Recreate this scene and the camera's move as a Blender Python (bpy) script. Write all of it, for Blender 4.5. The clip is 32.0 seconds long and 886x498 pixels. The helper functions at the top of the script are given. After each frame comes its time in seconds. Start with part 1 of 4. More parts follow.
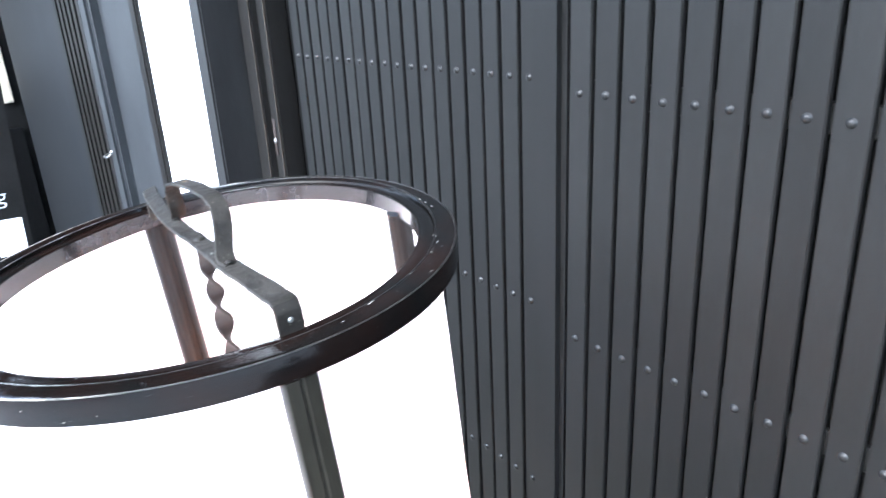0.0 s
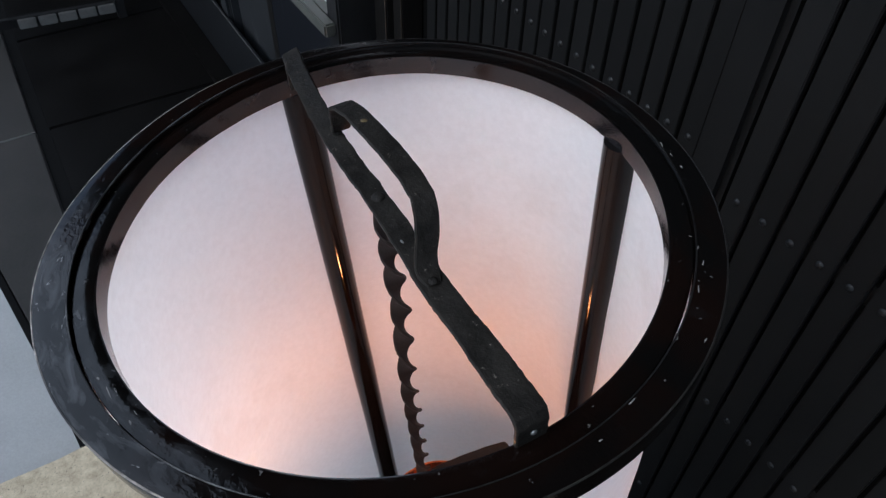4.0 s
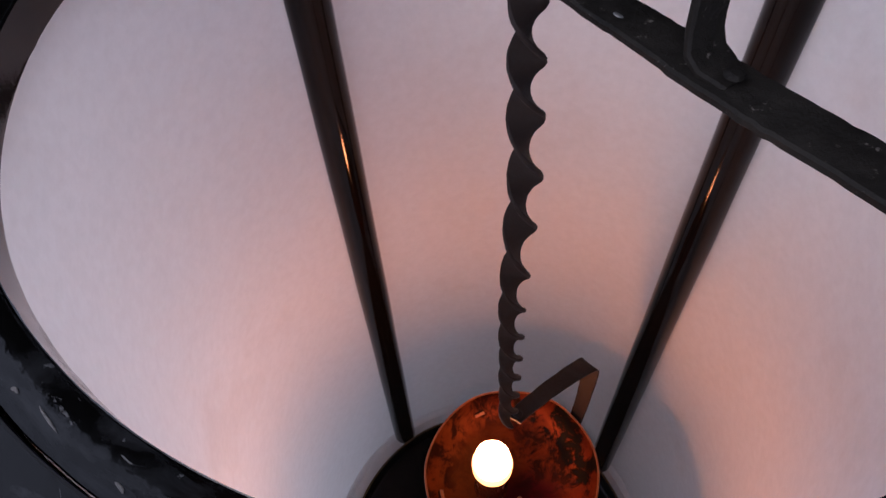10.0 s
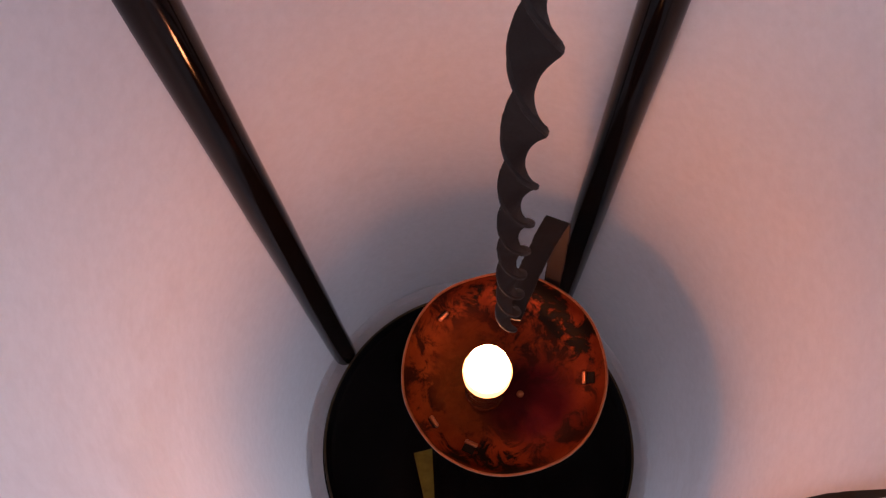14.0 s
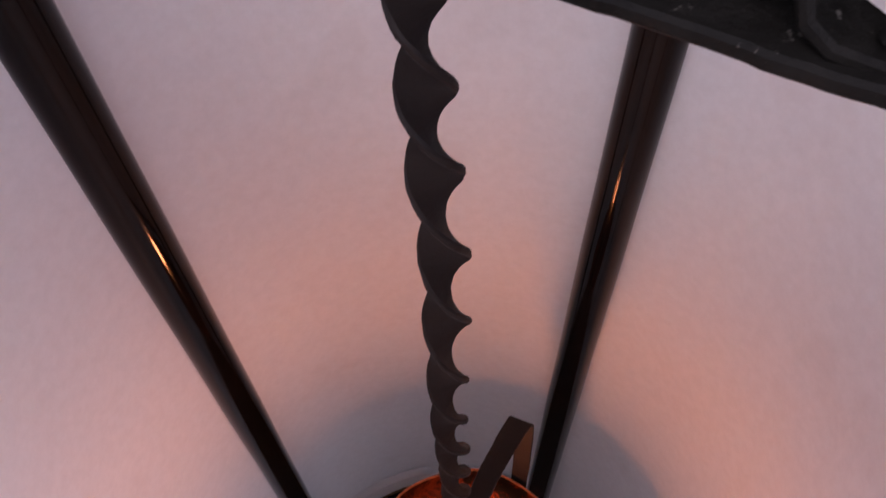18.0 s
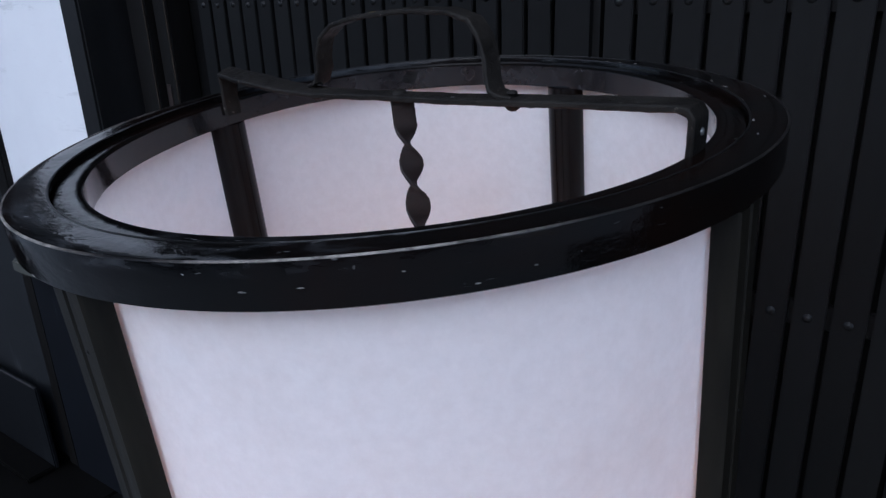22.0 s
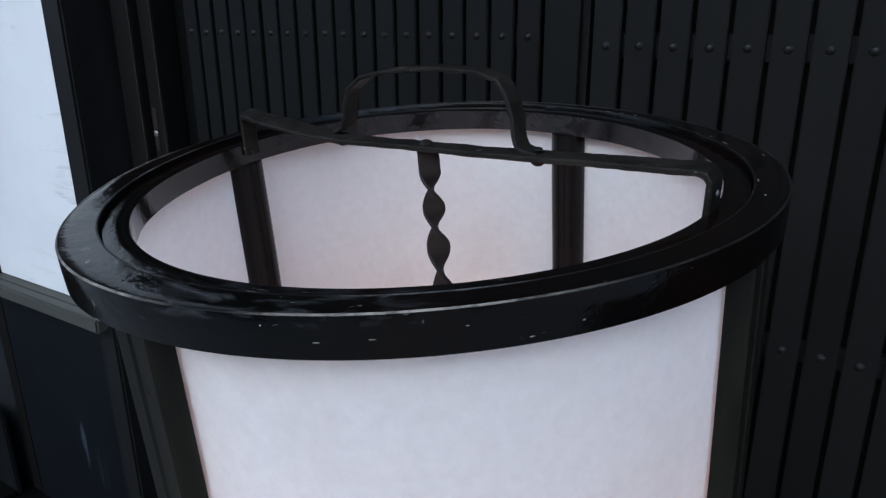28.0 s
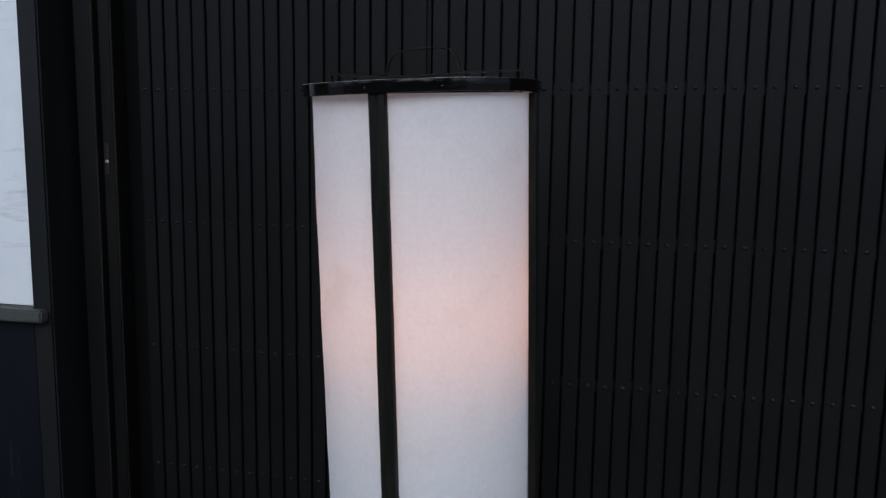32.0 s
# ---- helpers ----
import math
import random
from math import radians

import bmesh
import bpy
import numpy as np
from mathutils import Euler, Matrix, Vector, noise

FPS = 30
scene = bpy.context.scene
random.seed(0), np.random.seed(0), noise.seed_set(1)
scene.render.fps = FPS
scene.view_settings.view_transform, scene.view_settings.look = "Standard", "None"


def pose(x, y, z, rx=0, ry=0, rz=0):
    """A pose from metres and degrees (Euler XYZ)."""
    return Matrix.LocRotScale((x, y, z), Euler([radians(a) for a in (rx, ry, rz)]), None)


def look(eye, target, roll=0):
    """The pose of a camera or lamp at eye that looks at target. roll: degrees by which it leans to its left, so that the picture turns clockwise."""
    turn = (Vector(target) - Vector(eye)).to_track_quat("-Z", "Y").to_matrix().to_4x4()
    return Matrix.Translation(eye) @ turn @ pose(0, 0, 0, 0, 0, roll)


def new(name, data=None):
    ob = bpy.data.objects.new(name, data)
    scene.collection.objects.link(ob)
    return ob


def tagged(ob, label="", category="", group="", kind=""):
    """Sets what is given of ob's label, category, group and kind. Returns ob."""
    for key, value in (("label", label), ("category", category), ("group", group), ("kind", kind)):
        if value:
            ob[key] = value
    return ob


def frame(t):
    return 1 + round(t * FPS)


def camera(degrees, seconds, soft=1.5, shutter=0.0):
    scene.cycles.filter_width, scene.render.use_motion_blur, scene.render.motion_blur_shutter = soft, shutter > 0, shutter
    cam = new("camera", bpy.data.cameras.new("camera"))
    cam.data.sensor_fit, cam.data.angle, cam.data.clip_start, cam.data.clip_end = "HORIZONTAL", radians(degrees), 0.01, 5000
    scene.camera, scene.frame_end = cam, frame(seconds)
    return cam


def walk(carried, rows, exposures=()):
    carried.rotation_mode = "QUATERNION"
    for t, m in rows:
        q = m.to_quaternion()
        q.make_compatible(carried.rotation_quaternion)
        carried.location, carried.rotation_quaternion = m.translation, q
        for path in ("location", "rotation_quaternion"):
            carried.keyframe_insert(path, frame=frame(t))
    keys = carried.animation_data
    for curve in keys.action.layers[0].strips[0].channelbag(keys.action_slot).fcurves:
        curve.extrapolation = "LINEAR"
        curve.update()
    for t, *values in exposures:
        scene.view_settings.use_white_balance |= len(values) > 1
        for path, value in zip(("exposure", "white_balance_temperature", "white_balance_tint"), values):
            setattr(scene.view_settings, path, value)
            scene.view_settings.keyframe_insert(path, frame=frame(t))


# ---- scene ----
from mathutils import noise as mnoise

# ---------------------------------------------------------------- camera
cam = camera(63.82, 32.0, soft=1.3, shutter=0.4)
PATH = [
    (0, (0.4318, -0.1441, 0.8562), (-0.3063, 0.4301, 0.5021), -3.14),
    (0.5, (0.3985, -0.1620, 0.8503), (-0.3488, 0.3820, 0.4689), -1.95),
    (1, (0.3753, -0.1778, 0.8496), (-0.3751, 0.3551, 0.4586), -0.28),
    (1.5, (0.3665, -0.1761, 0.8450), (-0.3885, 0.3505, 0.4542), -0.08),
    (2, (0.3415, -0.1713, 0.8618), (-0.3985, 0.3462, 0.4324), 0.09),
    (2.5, (0.2893, -0.1592, 0.8814), (-0.3870, 0.3398, 0.3394), 0.15),
    (3, (0.2583, -0.1426, 0.8967), (-0.3475, 0.3249, 0.2529), 1.16),
    (3.5, (0.2450, -0.1227, 0.9259), (-0.3651, 0.2721, 0.2390), 2.53),
    (5.5, (0.1753, -0.1008, 0.9458), (-0.3139, 0.2433, 0.1443), 2.11),
    (6, (0.1571, -0.0892, 0.9145), (-0.3100, 0.2359, 0.0922), 2.38),
    (6.5, (0.1515, -0.0929, 0.8832), (-0.2947, 0.2141, 0.0426), 2.33),
    (7, (0.1468, -0.0998, 0.8521), (-0.2969, 0.2051, 0.0094), 1.75),
    (7.5, (0.1406, -0.1009, 0.8308), (-0.3090, 0.2133, -0.0053), 1.53),
    (8, (0.1369, -0.1025, 0.8137), (-0.3052, 0.2176, -0.0243), 1.60),
    (8.5, (0.1337, -0.1060, 0.8097), (-0.2991, 0.2146, -0.0329), 2.09),
    (9, (0.1299, -0.1065, 0.8103), (-0.3210, 0.2262, -0.0180), 2.13),
    (9.5, (0.1190, -0.1126, 0.8073), (-0.3294, 0.2353, -0.0161), 2.51),
    (10, (0.1067, -0.1268, 0.8018), (-0.3339, 0.2880, 0.0057), 2.69),
    (10.5, (0.1113, -0.1306, 0.8152), (-0.3464, 0.3435, 0.0630), 3.07),
    (11, (0.0997, -0.1234, 0.8004), (-0.4033, 0.3474, 0.0756), 2.28),
    (11.5, (0.0690, -0.1262, 0.7676), (-0.3602, 0.4197, 0.0479), 0.53),
    (12, (0.0434, -0.1133, 0.7434), (-0.2799, 0.4497, -0.0172), 1.59),
    (12.5, (0.0323, -0.1028, 0.7300), (-0.2068, 0.4233, -0.0861), 2.97),
    (13, (0.0324, -0.1022, 0.7257), (-0.1645, 0.3686, -0.1343), 4.46),
    (13.5, (0.0349, -0.1046, 0.7246), (-0.1538, 0.3303, -0.1559), 4.48),
    (14, (0.0379, -0.1015, 0.7217), (-0.1589, 0.3139, -0.1664), 2.89),
    (14.5, (0.0383, -0.1019, 0.7195), (-0.1634, 0.2967, -0.1751), 2.35),
    (16.5, (0.0383, -0.1019, 0.7166), (-0.1749, 0.2908, -0.1781), 2.11),
    (17, (0.0366, -0.0933, 0.7228), (-0.1822, 0.3064, -0.1673), 2.25),
    (17.5, (0.0436, -0.0864, 0.7440), (-0.2178, 0.4100, -0.0837), 2.30),
    (18, (0.0517, -0.0863, 0.7532), (-0.2428, 0.4863, -0.0120), 2.94),
    (18.5, (0.0574, -0.0854, 0.7557), (-0.2561, 0.5350, 0.0368), 1.94),
    (19, (0.0632, -0.0927, 0.7634), (-0.2622, 0.5565, 0.0759), 2.06),
    (19.5, (0.0742, -0.1118, 0.7648), (-0.2506, 0.5774, 0.1171), 2.02),
    (20, (0.1106, -0.1406, 0.7630), (-0.2192, 0.6141, 0.1959), 0.16),
    (20.5, (0.1504, -0.1636, 0.7596), (-0.2408, 0.6119, 0.2640), -1.45),
    (21, (0.1975, -0.2081, 0.7518), (-0.2739, 0.5540, 0.3077), -1.82),
    (21.5, (0.2137, -0.2459, 0.7586), (-0.3075, 0.4844, 0.3169), -4.46),
    (22, (0.2047, -0.2595, 0.7541), (-0.3420, 0.5036, 0.4096), -2.16),
    (22.5, (0.2014, -0.2761, 0.7595), (-0.3035, 0.5173, 0.4197), -2.03),
    (23, (0.1989, -0.2895, 0.7603), (-0.2717, 0.5234, 0.4170), -1.49),
    (23.5, (0.1997, -0.2957, 0.7672), (-0.2654, 0.5209, 0.4256), -1.50),
    (24, (0.1992, -0.2962, 0.7715), (-0.2632, 0.5283, 0.4450), -0.70),
    (24.5, (0.1997, -0.2951, 0.7737), (-0.2589, 0.5323, 0.4495), -0.15),
    (25, (0.1995, -0.2954, 0.7744), (-0.2762, 0.5254, 0.4583), -0.37),
    (25.5, (0.1989, -0.2915, 0.7731), (-0.2827, 0.5229, 0.4496), -0.53),
    (26, (0.1955, -0.2890, 0.7720), (-0.2927, 0.5231, 0.4524), -0.37),
    (26.5, (0.1917, -0.2872, 0.7720), (-0.3070, 0.5178, 0.4507), -0.55),
    (28.5, (0.1904, -0.2853, 0.7692), (-0.3225, 0.5124, 0.4520), -0.34),
    (29, (0.1886, -0.2813, 0.7652), (-0.3255, 0.5161, 0.4488), -0.35),
    (29.5, (0.1787, -0.2901, 0.7525), (-0.3282, 0.5178, 0.4515), 0.10),
    (29.7, (0.1726, -0.3050, 0.7321), (-0.3149, 0.5278, 0.4701), 1.07),
    (30, (0.1805, -0.3257, 0.6914), (-0.2454, 0.5514, 0.4692), 0.83),
    (30.5, (0.2051, -0.4320, 0.6522), (-0.1690, 0.4754, 0.4607), 1.00),
    (31, (0.2590, -0.6680, 0.6193), (-0.0462, 0.2717, 0.4651), 0.97),
    (31.5, (0.2794, -0.8317, 0.6229), (0.0165, 0.1223, 0.4790), 0.15),
    (32, (0.2408, -0.9613, 0.5950), (0.0295, 0.0083, 0.4713), 0.86),
]
EXPOSURES = [
    (0, 4.95, 5290, 6), (0.5, 3.5, 5270, 6), (1, 2.74, 5090, 3), (1.5, 2.4, 5160, 3), (2, 2.05, 5240, 4), (3, 1.78, 5300, 5), (6, 1.46, 5490, 14), (8, 1.14, 5480, 18), (10, 1.04, 5480, 21.5), (13, 0.97, 5620, 26),
    (16.5, 0.95, 5580, 27), (18, 0.95, 5760, 29), (19, 0.95, 5760, 29), (20, 0.97, 5420, 25), (21, 0.92, 5080, 15), (22, 1.32, 5010, 11), (23, 1.37, 4990, 8), (26, 1.33, 5030, 5), (30, 1.48, 5170, 4), (31, 1.15, 5150, 5), (32, 1.0, 5260, 6),
]
walk(cam, [(t, look(eye, target, roll)) for t, eye, target, roll in PATH], EXPOSURES)

# ---------------------------------------------------------------- sky and sun
sky = bpy.data.worlds.new("overcast_sky")
scene.world = sky
sky.use_nodes = True
air = sky.node_tree.nodes.new("ShaderNodeTexSky")
air.sky_type, air.sun_disc = "NISHITA", False
air.sun_elevation, air.sun_rotation = radians(38), radians(176)
air.air_density, air.dust_density, air.ozone_density = 1.0, 3.5, 1.0
haze = sky.node_tree.nodes.new("ShaderNodeHueSaturation")
haze.inputs["Saturation"].default_value = 0.80
sky.node_tree.links.new(air.outputs[0], haze.inputs["Color"])
sky.node_tree.links.new(haze.outputs[0], sky.node_tree.nodes["Background"].inputs[0])
sky.node_tree.nodes["Background"].inputs[1].default_value = 0.07
sun = new("sun", bpy.data.lights.new("sun", "SUN"))
sun.data.energy, sun.data.angle, sun.data.color = 1.0, radians(130), (1.0, 0.98, 0.95)
sun.matrix_world = look((0.06, -0.77, 0.62), (0, 0, 0))


# ---------------------------------------------------------------- materials
def nodes_of(name):
    m = bpy.data.materials.new(name)
    m.use_nodes = True
    t = m.node_tree
    return m, t, t.nodes["Principled BSDF"], t.nodes.new("ShaderNodeTexCoord").outputs["Object"]


def texture(t, co, scale, detail=4.0, rough=0.55, stretch=(1, 1, 1), distort=0.0):
    mp = t.nodes.new("ShaderNodeMapping")
    mp.inputs["Scale"].default_value = stretch
    t.links.new(co, mp.inputs["Vector"])
    n = t.nodes.new("ShaderNodeTexNoise")
    n.inputs["Scale"].default_value, n.inputs["Detail"].default_value = scale, detail
    n.inputs["Roughness"].default_value, n.inputs["Distortion"].default_value = rough, distort
    t.links.new(mp.outputs[0], n.inputs["Vector"])
    return n.outputs["Fac"]


def ramp(t, fac, stops):
    r = t.nodes.new("ShaderNodeValToRGB")
    while len(r.color_ramp.elements) < len(stops):
        r.color_ramp.elements.new(0.5)
    for e, (p, c) in zip(r.color_ramp.elements, stops):
        e.position, e.color = p, (*(c if isinstance(c, tuple) else (c, c, c)), 1)
    t.links.new(fac, r.inputs[0])
    return r.outputs[0]


def blend(t, fac, a, b, mode="MIX"):
    n = t.nodes.new("ShaderNodeMix")
    n.data_type, n.blend_type = "RGBA", mode
    for socket, v in ((n.inputs[0], fac), (n.inputs[6], a), (n.inputs[7], b)):
        if isinstance(v, (int, float)):
            socket.default_value = v
        elif isinstance(v, tuple):
            socket.default_value = (*v, 1)
        else:
            t.links.new(v, socket)
    return n.outputs[2]


def bump(t, bsdf, height, strength, distance):
    b = t.nodes.new("ShaderNodeBump")
    b.inputs["Strength"].default_value, b.inputs["Distance"].default_value = strength, distance
    t.links.new(height, b.inputs["Height"])
    t.links.new(b.outputs[0], bsdf.inputs["Normal"])


def surface(name, dark, light, scale, rough=(0.4, 0.6), metal=0.0, relief=0.3, depth=0.0005, fine=None, flecks=None, fleck_scale=300.0, fleck_from=0.68, stretch=(1, 1, 1), coat=0.0, vary=0.0, shine=0.5):
    """A base colour that wanders between two tones at two scales, with flecks of wear and a fine relief."""
    m, t, b, co = nodes_of(name)
    wide = texture(t, co, scale, 5, 0.6, stretch)
    grain = texture(t, co, fine or scale * 8, 6, 0.65, stretch)
    both = blend(t, 0.4, wide, grain)
    colour = ramp(t, both, [(0.3, dark), (0.7, light)])
    if vary:
        info = t.nodes.new("ShaderNodeObjectInfo")
        colour = blend(t, 1.0, colour, ramp(t, info.outputs["Random"], [(0, 1 - vary), (1, 1.0)]), "MULTIPLY")
    if flecks:
        mask = ramp(t, texture(t, co, fleck_scale, 6, 0.7, stretch), [(fleck_from, 0.0), (fleck_from + 0.05, 1.0)])
        colour = blend(t, mask, colour, flecks)
    t.links.new(colour, b.inputs["Base Color"])
    t.links.new(ramp(t, both, [(0.3, rough[0]), (0.7, rough[1])]), b.inputs["Roughness"])
    b.inputs["Metallic"].default_value, b.inputs["Specular IOR Level"].default_value = metal, shine
    b.inputs["Coat Weight"].default_value, b.inputs["Coat Roughness"].default_value = coat, 0.12
    if relief:
        bump(t, b, both, relief, depth)
    return m


def lacquer_material():
    """Black lacquer, brown where it wears thin, with pale rubbed edges, chips and dull bruised patches."""
    m, t, b, co = nodes_of("black_lacquer")
    sep = t.nodes.new("ShaderNodeSeparateXYZ")
    t.links.new(co, sep.inputs[0])
    flat = t.nodes.new("ShaderNodeCombineXYZ")
    t.links.new(sep.outputs[0], flat.inputs[0])
    t.links.new(sep.outputs[1], flat.inputs[1])
    r = t.nodes.new("ShaderNodeVectorMath")
    r.operation = "LENGTH"
    t.links.new(flat.outputs[0], r.inputs[0])

    def window(stops, divide):
        scaled = t.nodes.new("ShaderNodeMath")
        scaled.operation = "MULTIPLY_ADD"
        scaled.inputs[1].default_value, scaled.inputs[2].default_value = divide
        t.links.new(stops[0], scaled.inputs[0])
        return ramp(t, scaled.outputs[0], stops[1])

    brown = ramp(t, texture(t, co, 13, 4, 0.6, distort=0.6), [(0.47, 0.0), (0.64, 1.0)])
    base = blend(t, brown, (0.0022, 0.0021, 0.0020), (0.0042, 0.0023, 0.0018))
    bruise = ramp(t, texture(t, co, 34, 7, 0.70, distort=0.4), [(0.60, 0.0), (0.68, 0.6)])
    bruise = blend(t, 1.0, bruise, ramp(t, texture(t, co, 6, 2, 0.5), [(0.52, 0.0), (0.62, 0.8)]), "MULTIPLY")
    bruise = blend(t, 1.0, bruise, window((sep.outputs[2], [(0.60, 0.0), (0.66, 1.0)]), (40.0, -0.8)), "MULTIPLY")
    base = blend(t, bruise, base, (0.009, 0.0092, 0.0095))
    # the stretch that use has rubbed down to a pale, flaking ground
    worn = t.nodes.new("ShaderNodeVectorMath")
    worn.operation = "DISTANCE"
    worn.inputs[1].default_value = (-0.078, -0.132, 0.039)
    t.links.new(co, worn.inputs[0])
    angle = t.nodes.new("ShaderNodeMath")
    angle.operation = "ARCTAN2"
    t.links.new(sep.outputs[0], angle.inputs[0])
    t.links.new(sep.outputs[1], angle.inputs[1])
    around = t.nodes.new("ShaderNodeCombineXYZ")
    t.links.new(angle.outputs[0], around.inputs[0])
    t.links.new(r.outputs["Value"], around.inputs[1])
    t.links.new(sep.outputs[2], around.inputs[2])
    top = ramp(t, sep.outputs[2], [(0.0386, 0.0), (0.0389, 1.0)])
    where = blend(t, 1.0, ramp(t, worn.outputs["Value"], [(0.050, 1.0), (0.110, 0.0)]), top, "MULTIPLY")
    wisp = ramp(t, texture(t, around.outputs[0], 120, 6, 0.62, (0.05, 1, 1), 0.8), [(0.48, 0.0), (0.66, 0.8)])
    base = blend(t, blend(t, 1.0, wisp, where, "MULTIPLY"), base, (0.046, 0.048, 0.051))
    flaked = ramp(t, texture(t, around.outputs[0], 260, 4, 0.6, (0.08, 1, 1), 0.6), [(0.66, 0.0), (0.69, 1.0)])
    base = blend(t, blend(t, 1.0, flaked, where, "MULTIPLY"), base, (0.20, 0.20, 0.20))
    scratch = ramp(t, texture(t, co, 60, 4, 0.6, (1, 1, 4), 2.5), [(0.70, 0.0), (0.72, 0.55)])
    base = blend(t, scratch, base, (0.07, 0.07, 0.072))
    chips = ramp(t, texture(t, co, 240, 3, 0.5, (1, 1, 0.35)), [(0.715, 0.0), (0.74, 1.0)])
    base = blend(t, chips, base, (0.07, 0.067, 0.063))
    t.links.new(base, b.inputs["Base Color"])
    t.links.new(blend(t, bruise, ramp(t, texture(t, co, 30, 6, 0.7), [(0.35, 0.07), (0.75, 0.24)]), (0.36, 0.36, 0.36)), b.inputs["Roughness"])
    b.inputs["Specular IOR Level"].default_value = 0.20
    bump(t, b, blend(t, 0.35, texture(t, co, 48, 5, 0.62, (1, 1, 2)), bruise), 0.55, 0.0014)
    return m


def worn_line_material(name, pale, first, last):
    """An arris where the lacquer is rubbed through to pale ground, in long broken stretches on the street side."""
    m, t, b, co = nodes_of(name)
    flat, dot = t.nodes.new("ShaderNodeVectorMath"), t.nodes.new("ShaderNodeVectorMath")
    flat.operation, dot.operation = "NORMALIZE", "DOT_PRODUCT"
    t.links.new(co, flat.inputs[0])
    t.links.new(flat.outputs[0], dot.inputs[0])
    dot.inputs[1].default_value = (math.cos(radians(-132)), math.sin(radians(-132)), 0)
    street = ramp(t, dot.outputs["Value"], [(0.30, 0.05), (0.62, 1.0)])
    long = ramp(t, texture(t, co, 12, 3, 0.5), [(first, 0.0), (last, 1.0)])
    fine = ramp(t, texture(t, co, 110, 6, 0.75), [(0.36, 0.10), (0.58, 1.0)])
    worn = blend(t, 1.0, blend(t, 1.0, long, fine, "MULTIPLY"), street, "MULTIPLY")
    t.links.new(blend(t, worn, (0.004, 0.0036, 0.0034), pale), b.inputs["Base Color"])
    b.inputs["Roughness"].default_value, b.inputs["Specular IOR Level"].default_value = 0.4, 0.2
    return m


def paper_material():
    """Handmade paper: cloudy, fibrous, letting about half of the light through."""
    m = bpy.data.materials.new("lantern_paper")
    m.use_nodes = True
    t = m.node_tree
    t.nodes.remove(t.nodes["Principled BSDF"])
    co = t.nodes.new("ShaderNodeTexCoord").outputs["Object"]
    cloud = ramp(t, texture(t, co, 170, 4, 0.65), [(0.34, (0.862, 0.856, 0.854)), (0.64, (0.902, 0.899, 0.899))])
    fibre = ramp(t, texture(t, co, 420, 5, 0.8), [(0.3, 0.98), (0.62, 1.0)])
    stain = ramp(t, texture(t, co, 9, 4, 0.6), [(0.28, (0.95, 0.93, 0.915)), (0.42, (1.0, 1.0, 1.0))])
    colour = blend(t, 1.0, blend(t, 1.0, cloud, fibre, "MULTIPLY"), stain, "MULTIPLY")
    front, back = t.nodes.new("ShaderNodeBsdfDiffuse"), t.nodes.new("ShaderNodeBsdfTranslucent")
    mix = t.nodes.new("ShaderNodeMixShader")
    mix.inputs[0].default_value = 0.455
    for n in (front, back):
        t.links.new(colour, n.inputs["Color"])
    b = t.nodes.new("ShaderNodeBump")
    b.inputs["Strength"].default_value, b.inputs["Distance"].default_value = 0.24, 0.0009
    t.links.new(blend(t, 0.30, texture(t, co, 150, 4, 0.6), texture(t, co, 18, 4, 0.6, distort=0.8)), b.inputs["Height"])
    t.links.new(b.outputs[0], front.inputs["Normal"])
    t.links.new(front.outputs[0], mix.inputs[1])
    t.links.new(back.outputs[0], mix.inputs[2])
    t.links.new(mix.outputs[0], t.nodes["Material Output"].inputs["Surface"])
    return m


